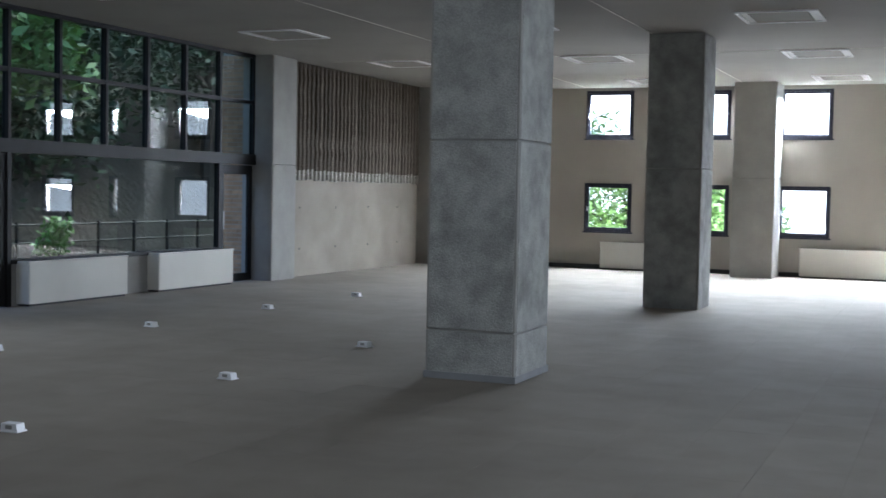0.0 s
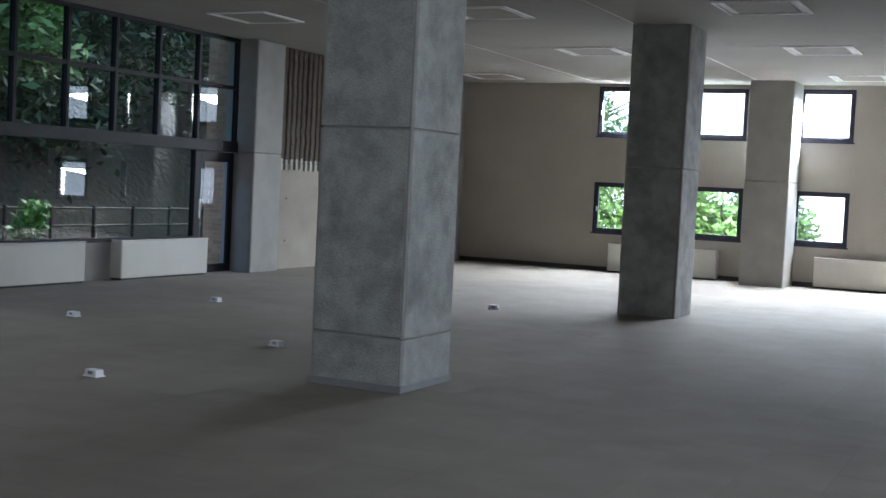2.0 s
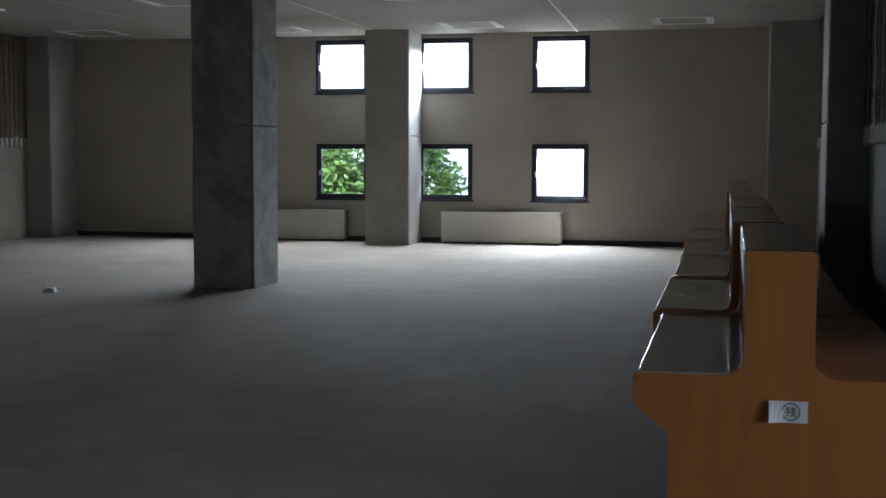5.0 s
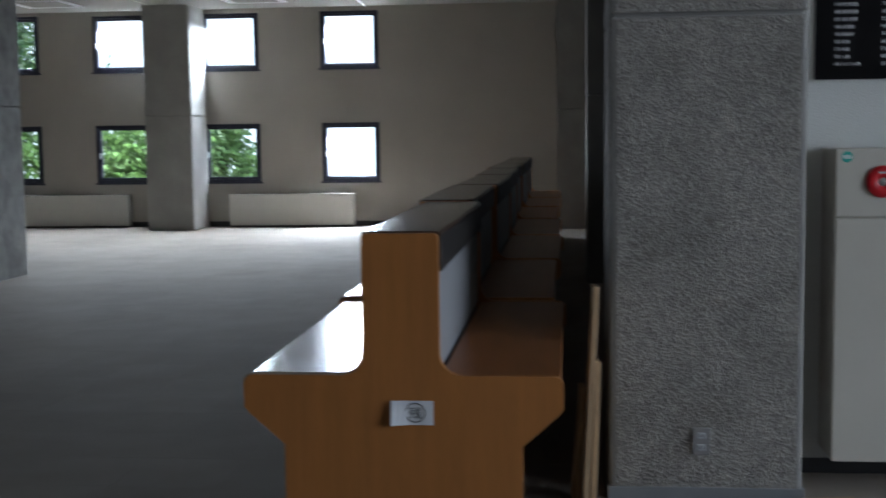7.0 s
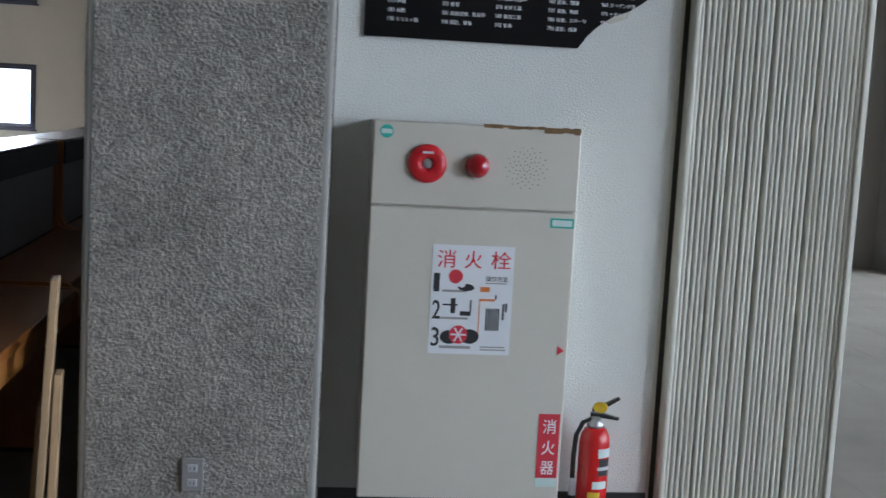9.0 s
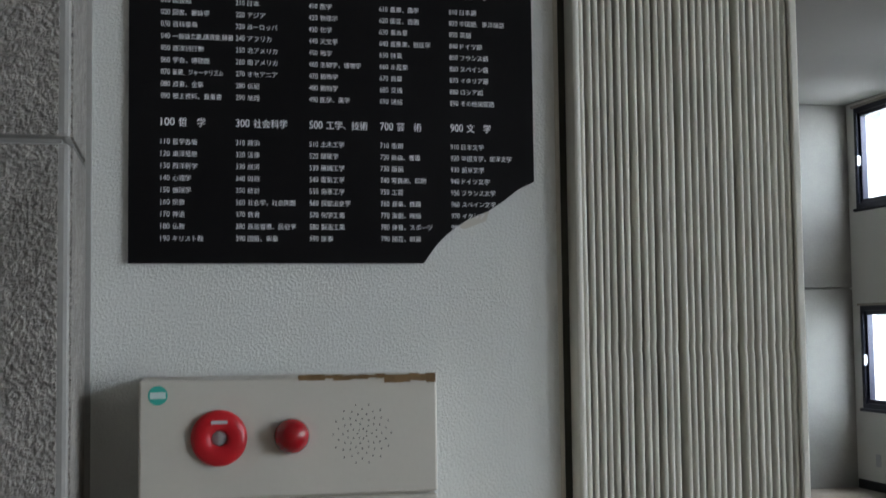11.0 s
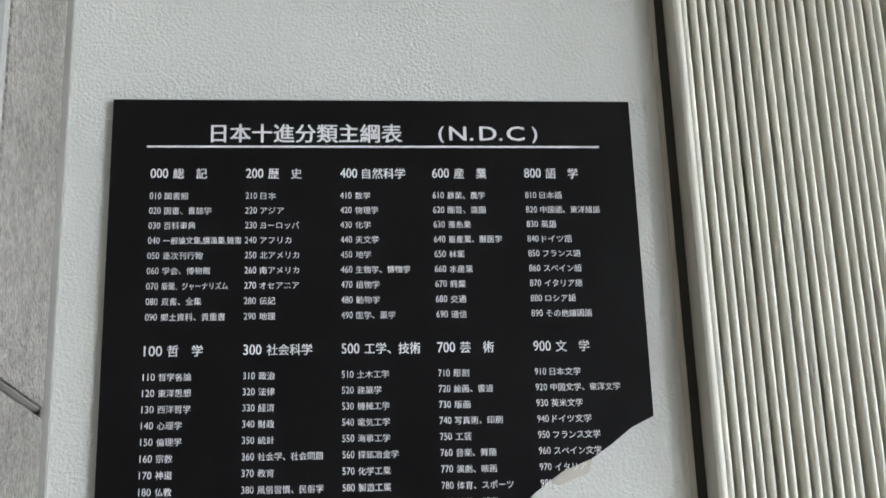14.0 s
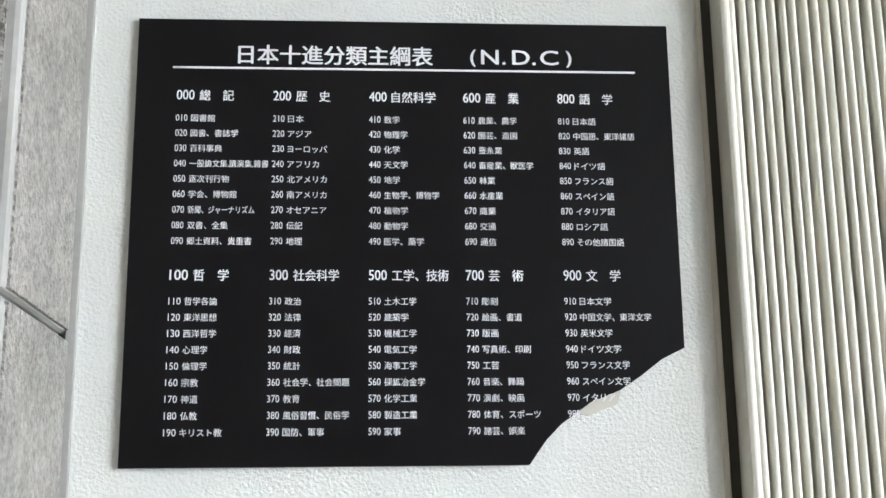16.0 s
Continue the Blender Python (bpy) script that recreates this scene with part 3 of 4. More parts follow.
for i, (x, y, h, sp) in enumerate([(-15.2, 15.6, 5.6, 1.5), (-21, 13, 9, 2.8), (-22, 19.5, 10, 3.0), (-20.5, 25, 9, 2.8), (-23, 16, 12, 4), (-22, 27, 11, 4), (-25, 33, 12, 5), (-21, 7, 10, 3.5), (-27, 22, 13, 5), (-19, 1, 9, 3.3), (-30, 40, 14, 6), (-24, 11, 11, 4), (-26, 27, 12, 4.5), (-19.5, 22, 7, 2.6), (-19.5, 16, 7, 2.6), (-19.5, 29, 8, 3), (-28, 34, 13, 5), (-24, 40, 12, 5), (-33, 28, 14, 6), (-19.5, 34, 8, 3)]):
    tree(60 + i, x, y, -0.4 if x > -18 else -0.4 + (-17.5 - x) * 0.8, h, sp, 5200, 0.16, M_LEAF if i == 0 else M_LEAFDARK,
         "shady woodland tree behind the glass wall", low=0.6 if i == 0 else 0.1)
rail = thing("fence", "low grey metal fence along the wooded slope", "fence")
for k in range(16):
    part("post", box(-16.04, -15.98, 9 + k * 1.2, 9.05 + k * 1.2, -0.36, 0.85, 0.004), M_RAIL, rail)
for z in (0.8, 0.45):
    part("rail", tube([(-16.01, 8.5, z), (-16.01, 27.5, z)], 0.02), M_RAIL, rail)


# ---- fixtures of the hall ----
def rounded_cover(w, h):
    """A folded sheet cover: upright bend of 25 mm at both front corners."""
    bm = bmesh.new()
    ring = [(0, 0), (0, -0.185)] + [(0.025 - 0.025 * math.cos(radians(a)), -0.185 - 0.025 * math.sin(radians(a))) for a in (20, 45, 70, 90)]
    ring = ring + [(w - x, y) for x, y in reversed(ring)]
    lo, hi = [bm.verts.new((x, y, 0.03)) for x, y in ring], [bm.verts.new((x, y, h)) for x, y in ring]
    bm.faces.new(lo)
    bm.faces.new(list(reversed(hi)))
    for i in range(len(ring)):
        j = (i + 1) % len(ring)
        bm.faces.new((lo[i], lo[j], hi[j], hi[i]))
    bmesh.ops.recalc_face_normals(bm, faces=bm.faces)
    return bm


def convector(label, w, group):
    c = thing("radiator", label, "radiator", group=group)
    h = 0.57
    part("cover", rounded_cover(w, h), M_RADIATOR, c)
    part("top_plate", box(-0.006, w + 0.006, -0.216, 0, h, h + 0.018, 0.005), M_RADIATOR, c)
    g = bmesh.new()
    for k in range(int(w / 0.05)):
        add_box(g, 0.03 + k * 0.05, 0.055 + k * 0.05, -0.17, -0.05, h + 0.018, h + 0.021)
    part("grille", g, M_DARK, c)
    part("plinth", box(0.03, w - 0.03, -0.18, 0, 0.0, 0.03), M_VINYL, c)
    return c


r = convector("long cream metal convector cover under the windows", 2.25, "convectors")
r.matrix_basis = pose(-2.47, FAR, 0)
copy_thing(r, pose(-6.6, FAR, 0))
r = convector("white metal convector cover below the glass wall", 2.05, "convectors")
r.matrix_basis = pose(WEST + 0.04, 14.39, 0, 0, 0, 90)
copy_thing(r, pose(WEST + 0.04, 11.6, 0, 0, 0, 90))


def floor_box():
    b = thing("floor_outlet", "small pale metal outlet box on the carpet", "floor outlet", group="floor outlets")
    part("base", box(-0.075, 0.075, -0.05, 0.05, 0, 0.01, 0.003), M_WHITE, b)
    part("housing", prism([(-0.065, 0.01), (0.065, 0.01), (0.058, 0.055), (-0.058, 0.055)], -0.04, 0.04), M_WHITE, b)
    part("socket", box(-0.025, 0.025, -0.043, -0.039, 0.02, 0.045), M_OUTLET, b)
    return b


fb = floor_box()
fb.matrix_basis = pose(-5.03, 5.22, 0, 0, 0, 4)
for x, y in [(-5.04, 7.75), (-5.01, 10.23), (-5.0, 12.87), (-5.04, 15.4), (-7.9, 8.14), (-7.89, 10.58), (-7.89, 13.12), (-7.8, 15.52)]:
    copy_thing(fb, pose(x, y, 0, 0, 0, random.uniform(-12, 12)))


def ceiling_fitting():
    c = thing("ceiling_light", "square recessed ceiling light with a white frame, unlit", "ceiling light", group="ceiling lights")
    f = bmesh.new()
    s = 0.5
    for q in ((-s, s, -s, -s + 0.04), (-s, s, s - 0.04, s), (-s, -s + 0.04, -s + 0.04, s - 0.04), (s - 0.04, s, -s + 0.04, s - 0.04)):
        add_box(f, *q, -0.02, 0, 0.004)
    part("frame", f, M_WHITE, c)
    part("diffuser", box(-s + 0.14, s - 0.14, -s + 0.04, s - 0.04, -0.012, 0, 0.003), M_CEILING, c)
    for x in (-s + 0.05, s - 0.13):
        part("tube_slot", box(x, x + 0.08, -s + 0.05, s - 0.05, -0.006, 0), M_WHITE, c)
    return c


cl = ceiling_fitting()
cl.matrix_basis = pose(-1.65, 19.25, CEIL)
for x in (-8.82, -5.22, -1.65, 1.95):
    for y in (6.8, 10.95, 15.05, 19.25, 23.35):
        if (x, y) != (-1.65, 19.25):
            copy_thing(cl, pose(x, y, CEIL))
rail_c = structure("trim", box(-0.02, 0.02, -12.6, 0, -0.02, 0, 0.003), M_WHITE, "white ceiling rail", "trim")
rail_c.matrix_basis = pose(0.02, FAR - 0.06, CEIL, 0, 0, 1.9)
for y in (8.9, 16.75):
    structure("trim", box(-10, 3.7, y + 2.0, y + 2.012, CEIL - 0.003, CEIL), M_RADIATOR, "thin ceiling joint strip", "trim")
for x in (-7.0, -3.6):
    structure("trim", box(x, x + 0.012, 2, FAR - 0.05, CEIL - 0.004, CEIL), M_RADIATOR, "thin ceiling joint strip", "trim")
for x, y in ((0.76, 22.97), (-7.2, 17.0)):
    sd = thing("smoke_detector", "small white round smoke detector on the ceiling", "smoke detector", pose(x, y, CEIL))
    part("base", lathe([(0.05, 0), (0.052, -0.015), (0.045, -0.02)], 20), M_WHITE, sd)
    part("sensor_head", lathe([(0.04, -0.02), (0.034, -0.04), (0.01, -0.045)], 20), M_WHITE, sd)


# ---- reading carrels ----
def arc(cx, cz, r, a0, a1, n=6):
    return [(cx + r * math.cos(radians(a0 + (a1 - a0) * i / n)), cz + r * math.sin(radians(a0 + (a1 - a0) * i / n))) for i in range(n + 1)]


def carrel():
    """Double-sided reading desk: x across, y along, origin at its near left foot line."""
    c = thing("reading_desk", "double-sided orange wood reading desk with a raised middle partition", "desk", group="row of reading desks")
    W, L, Z, T = 1.18, 2.06, 0.72, 1.24
    half = [(0.15, 0.02), (0.15, 0.46), (0.02, 0.575), (0.0, 0.60), (0.0, Z - 0.035)] + arc(0.035, Z - 0.035, 0.035, 180, 90, 4) + arc(0.37, Z + 0.08, 0.08, -90, 0, 6) + [(0.45, T - 0.03)] + arc(0.47, T - 0.02, 0.02, 180, 90, 3)
    outline = half + [(W - x, z) for x, z in reversed(half)]
    ends = []
    for y in (0, L - 0.035):
        ends.append(part("end_panel", prism(outline, y, y + 0.035), M_WOOD, c))
        part("foot_rail", box(0.15, W - 0.15, y, y + 0.035, 0, 0.02), M_DARK, c)
    for e, y in zip(ends, (0.0, L - 0.035)):
        part("edge_band", tube([(x, y + 0.017, z + 0.002) for x, z in half[4:]], 0.006, 6), M_EDGE, e)
    a, b = 0.035, L - 0.035
    part("worktop", box(0.01, 0.45, a, b, Z - 0.04, Z - 0.002, 0.006), M_DARKTOP, c, "glossy dark brown worktop")
    part("worktop", box(W - 0.45, W - 0.01, a, b, Z - 0.04, Z - 0.002, 0.006), M_WOODTOP, c, "orange wood worktop")
    part("front_rail", box(0.03, 0.05, a, b, 0.58, Z - 0.04), M_WOOD, c)
    part("front_rail", box(W - 0.05, W - 0.03, a, b, 0.58, Z - 0.04), M_WOOD, c)
    part("partition", box(0.47, W - 0.47, a, b, 0.1, T - 0.012), M_DARK, c)
    part("top_shelf", box(0.445, W - 0.445, a, b, T - 0.012, T + 0.006, 0.004), M_DARKTOP, c, "dark glossy top shelf")
    for x in (0.462, W - 0.468):
        part("back_panel", box(x, x + 0.006, a, b, Z, T - 0.14), M_BACK if x > 0.5 else M_DARKTOP, c)
    for x0, x1 in ((0.44, 0.47), (W - 0.47, W - 0.44)):
        part("lamp_hood", box(x0, x1, a, b, T - 0.14, T - 0.012, 0.004), M_DARK if x0 > 0.5 else M_STEEL, c)
    part("modesty_board", box(W / 2 - 0.02, W / 2 + 0.02, a, b, 0.02, 0.1), M_WOOD, c)
    return c


desk = carrel()
desk.matrix_basis = pose(2.41, 7.527, 0)
for k in range(1, 7):
    copy_thing(desk, pose(2.41 - 0.022 * k - (0.03 if k in (1, 4) else 0), 7.527 + 2.11 * k + (0.05 if k else 0), 0, 0, 0, random.uniform(-0.4, 0.4)))

note = thing("paper_note", "white paper note with a circled black character taped to the desk", "note", pose(2.962, 7.519, 0.54))
pn = bmesh.new()
rows_n = []
for i in range(9):
    u = i / 8
    curl = -0.022 * max(0.0, 0.5 - u) ** 1.5 * 2
    rows_n.append([pn.verts.new((u * 0.155, -0.002 + dy + curl * k, z)) for z, k, dy in ((0.0, 1.5, 0), (0.09, 0.3, 0), (0.09, 0.3, 0.0008), (0.0, 1.5, 0.0008))])
for p, q in zip(rows_n, rows_n[1:]):
    for k in range(4):
        pn.faces.new((p[k], q[k], q[(k + 1) % 4], p[(k + 1) % 4]))
bmesh.ops.recalc_face_normals(pn, faces=pn.faces)
part("sheet", pn, M_PAPER, note)
ring = bmesh.new()
for i in range(28):
    a0, a1 = 2 * math.pi * i / 28, 2 * math.pi * (i + 1) / 28
    q = [ring.verts.new((0.088 + r_ * math.cos(a_), -0.0045, 0.046 + r_ * math.sin(a_))) for r_, a_ in ((0.033, a0), (0.037, a0), (0.037, a1), (0.033, a1))]
    ring.faces.new(q)
part("ink_ring", ring, M_INK, note)
lettering("character", "残", 0.066, -0.0046, 0.028, 0.045, M_INK, note, 0.044, 0.0006)

# loose boards beside the column
for k, (x, lean, top, mat_) in enumerate([(3.70, 3, 0.95, M_LUMBER), (3.735, 2, 0.62, M_LUMBER), (3.66, 4, 0.5, M_LUMBER)]):
    bd = tagged(part("board", box(-0.012, 0.012, -0.05, 0.05, 0, top, 0.002), mat_), "rough pale board leaning against the column", "board", "loose boards")
    bd.matrix_basis = pose(x - 0.03, 8.36 + 0.05 * k, 0.0, 0, lean, 6)
for k, (x0, y0, a, ln) in enumerate([(3.72, 8.22, 4, 1.05), (3.74, 8.12, 1, 1.12), (4.2, 8.26, 9, 0.62)]):
    bd = tagged(part("board", box(0, ln, -0.035, 0.035, 0, 0.022, 0.003), M_LUMBER), "pale wooden board lying on the floor", "board", "loose boards")
    bd.matrix_basis = pose(x0, y0, 0.0 if k < 2 else 0.023, 0, 0, a)

# ---- column outlet ----
ou = thing("wall_outlet", "grey double wall outlet on the aggregate column", "outlet", pose(4.175, 8.455, 0.26))
part("plate", box(-0.038, 0.038, -0.012, 0.002, -0.06, 0.06, 0.004), M_OUTLET, ou)
for z in (-0.026, 0.026):
    sk = part("socket", box(-0.018, 0.018, -0.016, -0.01, z - 0.014, z + 0.014, 0.003), M_PANEL, ou)
    for x in (-0.007, 0.007):
        part("slot", box(x - 0.0015, x + 0.0015, -0.0168, -0.015, z - 0.006, z + 0.006), M_INK, sk)

# ---- fire hose cabinet ----
X0, X1, CY, CB, CT, SEAM = 4.757, 5.508, 8.615, 0.135, 1.515, 1.215
cab = thing("fire_hose_cabinet", "tall beige steel fire hose cabinet with a chipped rusty top edge", "cabinet")
part("body", box(X0 + 0.004, X1 - 0.004, CY + 0.02, 8.93, CB, CT - 0.002, 0.004), M_CABINET, cab)
up_p = part("upper_panel", box(X0, X1, CY, CY + 0.022, SEAM + 0.003, CT, 0.006), M_CABINET, cab)
door = part("door", box(X0, X1, CY, CY + 0.022, CB, SEAM - 0.003, 0.006), M_CABINET, cab)
part("handle", prism([(5.47, 0.69), (5.47, 0.722), (5.495, 0.706)], CY - 0.004, CY), M_REDINK, door, "small red arrow mark")
rb = bmesh.new()
rr_ = random.Random(5)
for k in range(16):
    x = 5.15 + k * 0.022
    add_box(rb, x, x + 0.024, CY - 0.003, CY + 0.012, CT - (0.012 if k > 9 else 0.003) - rr_.uniform(0, 0.006), CT + 0.003 + rr_.uniform(0, 0.004))
part("chipped_edge", rb, M_RUST, up_p, "peeling rusty strip along the top edge")


def facing(ob, x, y, z):
    """Turn a lathed part so that its axis points to -y."""
    ob.matrix_basis = Matrix.Translation((x, y, z)) @ Matrix.Rotation(radians(90), 4, "X")
    return ob


bell = facing(part("alarm_button", lathe([(0.066, 0), (0.07, 0.006), (0.069, 0.013), (0.06, 0.021), (0.024, 0.025), (0.02, 0.018), (0.018, 0.012)], 40), M_RED, cab, "round red fire alarm push button", True), 4.952, CY, 1.37)
facing(part("button", lathe([(0.02, 0.013), (0.017, 0.016), (0.002, 0.017)], 24), M_OUTLET, bell, "grey push plate", True), 0, 0, 0).matrix_basis = Matrix.Identity(4)
part("label_strip", box(-0.02, 0.02, 0.036, 0.044, 0.0215, 0.0248), M_PANEL, bell)
facing(part("alarm_lamp", lathe([(0.044, 0), (0.045, 0.012), (0.042, 0.026), (0.034, 0.042), (0.02, 0.052), (0.003, 0.055)], 40), M_REDGLOSS, cab, "domed red indicator lamp", True), 5.132, CY, 1.37)
dots = bmesh.new()
for ringn in range(1, 7):
    for k in range(14 if ringn > 2 else 7):
        a = 2 * math.pi * (k + 0.5 * (ringn % 2)) / (14 if ringn > 2 else 7)
        x, z, d = 5.312 + 0.0125 * ringn * math.cos(a), 1.37 + 0.0125 * ringn * math.sin(a), 0.0022
        dots.faces.new([dots.verts.new((x + d * math.cos(t_), CY - 0.0012, z + d * math.sin(t_))) for t_ in [i * math.pi / 3 for i in range(6)]])
part("speaker_holes", dots, M_INK, cab, "ring of small speaker holes")
stk = facing(part("sticker", lathe([(0.024, 0), (0.024, 0.001)], 28), M_GREEN, cab, "round green inspection sticker"), 4.803, CY - 0.0005, 1.478)
part("sticker_band", box(-0.019, 0.019, -0.008, 0.008, 0.0012, 0.0018), M_PALEGREEN, stk)
tg = part("tag", box(5.413, 5.5, CY - 0.002, CY, 1.158, 1.194), M_GREEN, cab, "green inspection tag")
part("tag_field", box(5.42, 5.493, CY - 0.003, CY - 0.0012, 1.165, 1.187), M_PALEGREEN, tg)
# instruction poster
PX, PZ, PW, PH = 4.99, 0.682, 0.299, 0.4
pst = part("poster", box(PX, PX + PW, CY - 0.0018, CY, PZ, PZ + PH), M_PAPER, cab, "printed fire hydrant instruction poster")
PY = CY - 0.0026
lettering("poster_title", "消", PX + 0.018, PY, PZ + PH - 0.078, 0.07, M_REDINK, pst, 0.066, 0.0008)
lettering("poster_title", "火", PX + 0.118, PY, PZ + PH - 0.078, 0.07, M_REDINK, pst, 0.062, 0.0008)
lettering("poster_title", "栓", PX + 0.214, PY, PZ + PH - 0.078, 0.07, M_REDINK, pst, 0.072, 0.0008)
for d_, z in (("1", 0.228), ("2", 0.128), ("3", 0.028)):
    lettering("numeral", d_, PX + 0.008, PY, PZ + z, 0.098, M_INK, pst, 0.028 if d_ != "1" else 0.02, 0.002)
lettering("poster_heading", "操作方法", PX + 0.198, PY, PZ + 0.272, 0.022, M_INK, pst, 0.08, 0.0003)


def ink(name, mat, *boxes):
    bm = bmesh.new()
    for a, b, c, d in boxes:
        add_box(bm, PX + a, PX + b, PY, PY + 0.001, PZ + c, PZ + d)
    return part(name, bm, mat, pst)


def disc(name, mat, x, z, r, lift=0.0, squash=1.0, n=20):
    bm = bmesh.new()
    bm.faces.new([bm.verts.new((PX + x + r * math.cos(2 * math.pi * i / n), PY - lift, PZ + z + r * squash * math.sin(2 * math.pi * i / n))) for i in range(n)])
    return part(name, bm, mat, pst)


disc("picture_red_button", M_REDINK, 0.088, 0.285, 0.026)
disc("picture_dark_shape", M_INK, 0.128, 0.246, 0.03, 0.0004, 0.45)
disc("picture_pale_shape", M_PAPER, 0.112, 0.258, 0.013, 0.0008)
ink("caption_bars", M_OUTLET, (0.04, 0.13, 0.228, 0.236), (0.04, 0.14, 0.128, 0.136), (0.04, 0.155, 0.02, 0.03), (0.19, 0.285, 0.016, 0.021), (0.19, 0.28, 0.026, 0.031), (0.198, 0.275, 0.262, 0.266))
ink("picture_hose_lines", M_INK, (0.045, 0.1, 0.178, 0.184), (0.075, 0.092, 0.15, 0.205), (0.11, 0.15, 0.142, 0.158), (0.145, 0.151, 0.158, 0.2))
disc("picture_dark_shape", M_INK, 0.075, 0.062, 0.034, 0.0002, 0.75)
disc("picture_dark_shape", M_INK, 0.15, 0.066, 0.034, 0.0003, 0.8)
disc("picture_red_wheel", M_REDINK, 0.108, 0.072, 0.034, 0.0006)
for a in range(3):
    k = part("wheel_spoke", box(-0.028, 0.028, 0, 0.0006, -0.003, 0.003), M_PAPER, pst)
    k.matrix_basis = Matrix.Translation((PX + 0.108, PY - 0.0014, PZ + 0.072)) @ Matrix.Rotation(radians(60 * a), 4, "Y")
ink("picture_pipe", M_ORANGE, (0.178, 0.182, 0.06, 0.2), (0.178, 0.235, 0.198, 0.206), (0.18, 0.215, 0.232, 0.25))
ink("picture_hose_rack", M_INK, *[(0.205 + 0.0075 * i, 0.2095 + 0.0075 * i, 0.09, 0.172) for i in range(7)], (0.265, 0.272, 0.13, 0.19), (0.275, 0.282, 0.16, 0.192), (0.236, 0.242, 0.205, 0.222))
# vertical label
vl = part("vertical_label", box(5.418, 5.498, CY - 0.0018, CY, 0.222, 0.466), M_REDINK, cab, "red vertical extinguisher label with white characters")
part("label_foot", box(5.418, 5.498, CY - 0.0017, CY, 0.188, 0.221), M_PALEGREEN, vl)
for ch, z in zip("消火器", (0.396, 0.316, 0.24)):
    lettering("label_character", ch, 5.434, CY - 0.0026, z, 0.058, M_WHITE, vl, 0.05, 0.0006)

# ---- fire extinguisher ----
ex = thing("fire_extinguisher", "red fire extinguisher with a black hose and yellow pin", "fire extinguisher", pose(5.682, 8.8, 0, 0, 0, -12) @ Matrix.Diagonal((1.1, 1.1, 0.85, 1)))
part("cylinder", lathe([(0.05, 0), (0.056, 0.006), (0.057, 0.03), (0.0545, 0.04), (0.0545, 0.37), (0.05, 0.405), (0.038, 0.432), (0.022, 0.445)], 36), M_REDPAINT, ex, "", True)
part("collar", lathe([(0.03, 0.436), (0.031, 0.455), (0.02, 0.468), (0.018, 0.49)], 24), M_STEEL, ex, "", True)
part("lever", prism([(-0.02, 0.488), (0.075, 0.478), (0.08, 0.486), (0.02, 0.503), (-0.02, 0.503)], -0.011, 0.011), M_DARK, ex, "black carrying lever")
part("lever", prism([(-0.015, 0.51), (0.03, 0.53), (0.08, 0.575), (0.073, 0.583), (0.025, 0.548), (-0.015, 0.525)], -0.011, 0.011), M_DARK, ex, "black squeeze lever")
part("safety_pin", lathe([(0.024, 0), (0.026, 0.006), (0.024, 0.012)], 20), M_YELLOW, ex, "yellow ring pin").matrix_basis = Matrix.Translation((0.012, -0.012, 0.535)) @ Matrix.Rotation(radians(90), 4, "X")
part("hose", tube([(-0.012, 0, 0.478), (-0.045, -0.015, 0.46), (-0.066, -0.02, 0.4), (-0.071, -0.02, 0.3), (-0.07, -0.02, 0.2)], 0.009), M_DARK, ex, "black rubber hose", True)
part("nozzle", tube([(-0.07, -0.02, 0.2), (-0.068, -0.02, 0.12)], [0.01, 0.014]), M_PANEL, ex, "pale nozzle")


def wrap(name, a0, a1, z0, z1, mat, lift=0.0008):
    bm = bmesh.new()
    n = 8
    pts = [(radians(a0 + (a1 - a0) * i / n)) for i in range(n + 1)]
    r = 0.0545 + lift
    lo = [bm.verts.new((r * math.cos(a), r * math.sin(a), z0)) for a in pts]
    hi = [bm.verts.new((r * math.cos(a), r * math.sin(a), z1)) for a in pts]
    for i in range(n):
        bm.faces.new((lo[i], lo[i + 1], hi[i + 1], hi[i]))
    part(name, bm, mat, ex)


wrap("label_white", -75, -15, 0.31, 0.352, M_PALEGREEN)
wrap("label_black", -70, -20, 0.225, 0.305, M_INK)
wrap("label_bar", -75, -18, 0.252, 0.268, M_PANEL, 0.0014)
wrap("label_yellow", -105, -60, 0.12, 0.15, M_YELLOW)
wrap("label_dots", -90, -30, 0.165, 0.2, M_PALEGREEN)

# ---- classification sign ----
sign = thing("classification_sign", "large black acrylic sign with white writing and a broken corner", "sign")
SX0, SX1, SZ0, SZ1 = 4.718, 5.868, 1.822, 2.778
chip = [(SX1, 2.06), (5.82, 2.037), (5.774, 2.002), (5.728, 1.972), (5.667, 1.948), (5.606, 1.905), (5.573, 1.872), (5.537, SZ0)]
part("board", prism([(SX0, SZ0), (SX0, SZ1), (SX1, SZ1), *chip], 8.915, 8.9285), M_SIGN, sign)
part("broken_mount", prism([(5.642, 1.925), (5.682, 1.965), (5.733, 1.975), (5.723, 1.945), (5.662, 1.922)], 8.921, 8.9295), M_CABINET, sign, "torn adhesive scrap under the broken corner")
SY = 8.9136
lettering("title", "日本十進分類主綱表", 4.931, SY, 2.68, 0.047, M_WHITE, sign, 0.417, 0.002)
for ch, tx, tw in (("(", 5.431, 0.011), ("N", 5.455, 0.037), (".", 5.501, 0.006), ("D", 5.523, 0.037), (".", 5.567, 0.006), ("C", 5.584, 0.039), (")", 5.641, 0.011)):
    lettering("title", ch, tx, SY, 2.686 if ch in "()" else 2.682, 0.042 if ch in "()" else 0.048, M_WHITE, sign, tw, 0.0018)
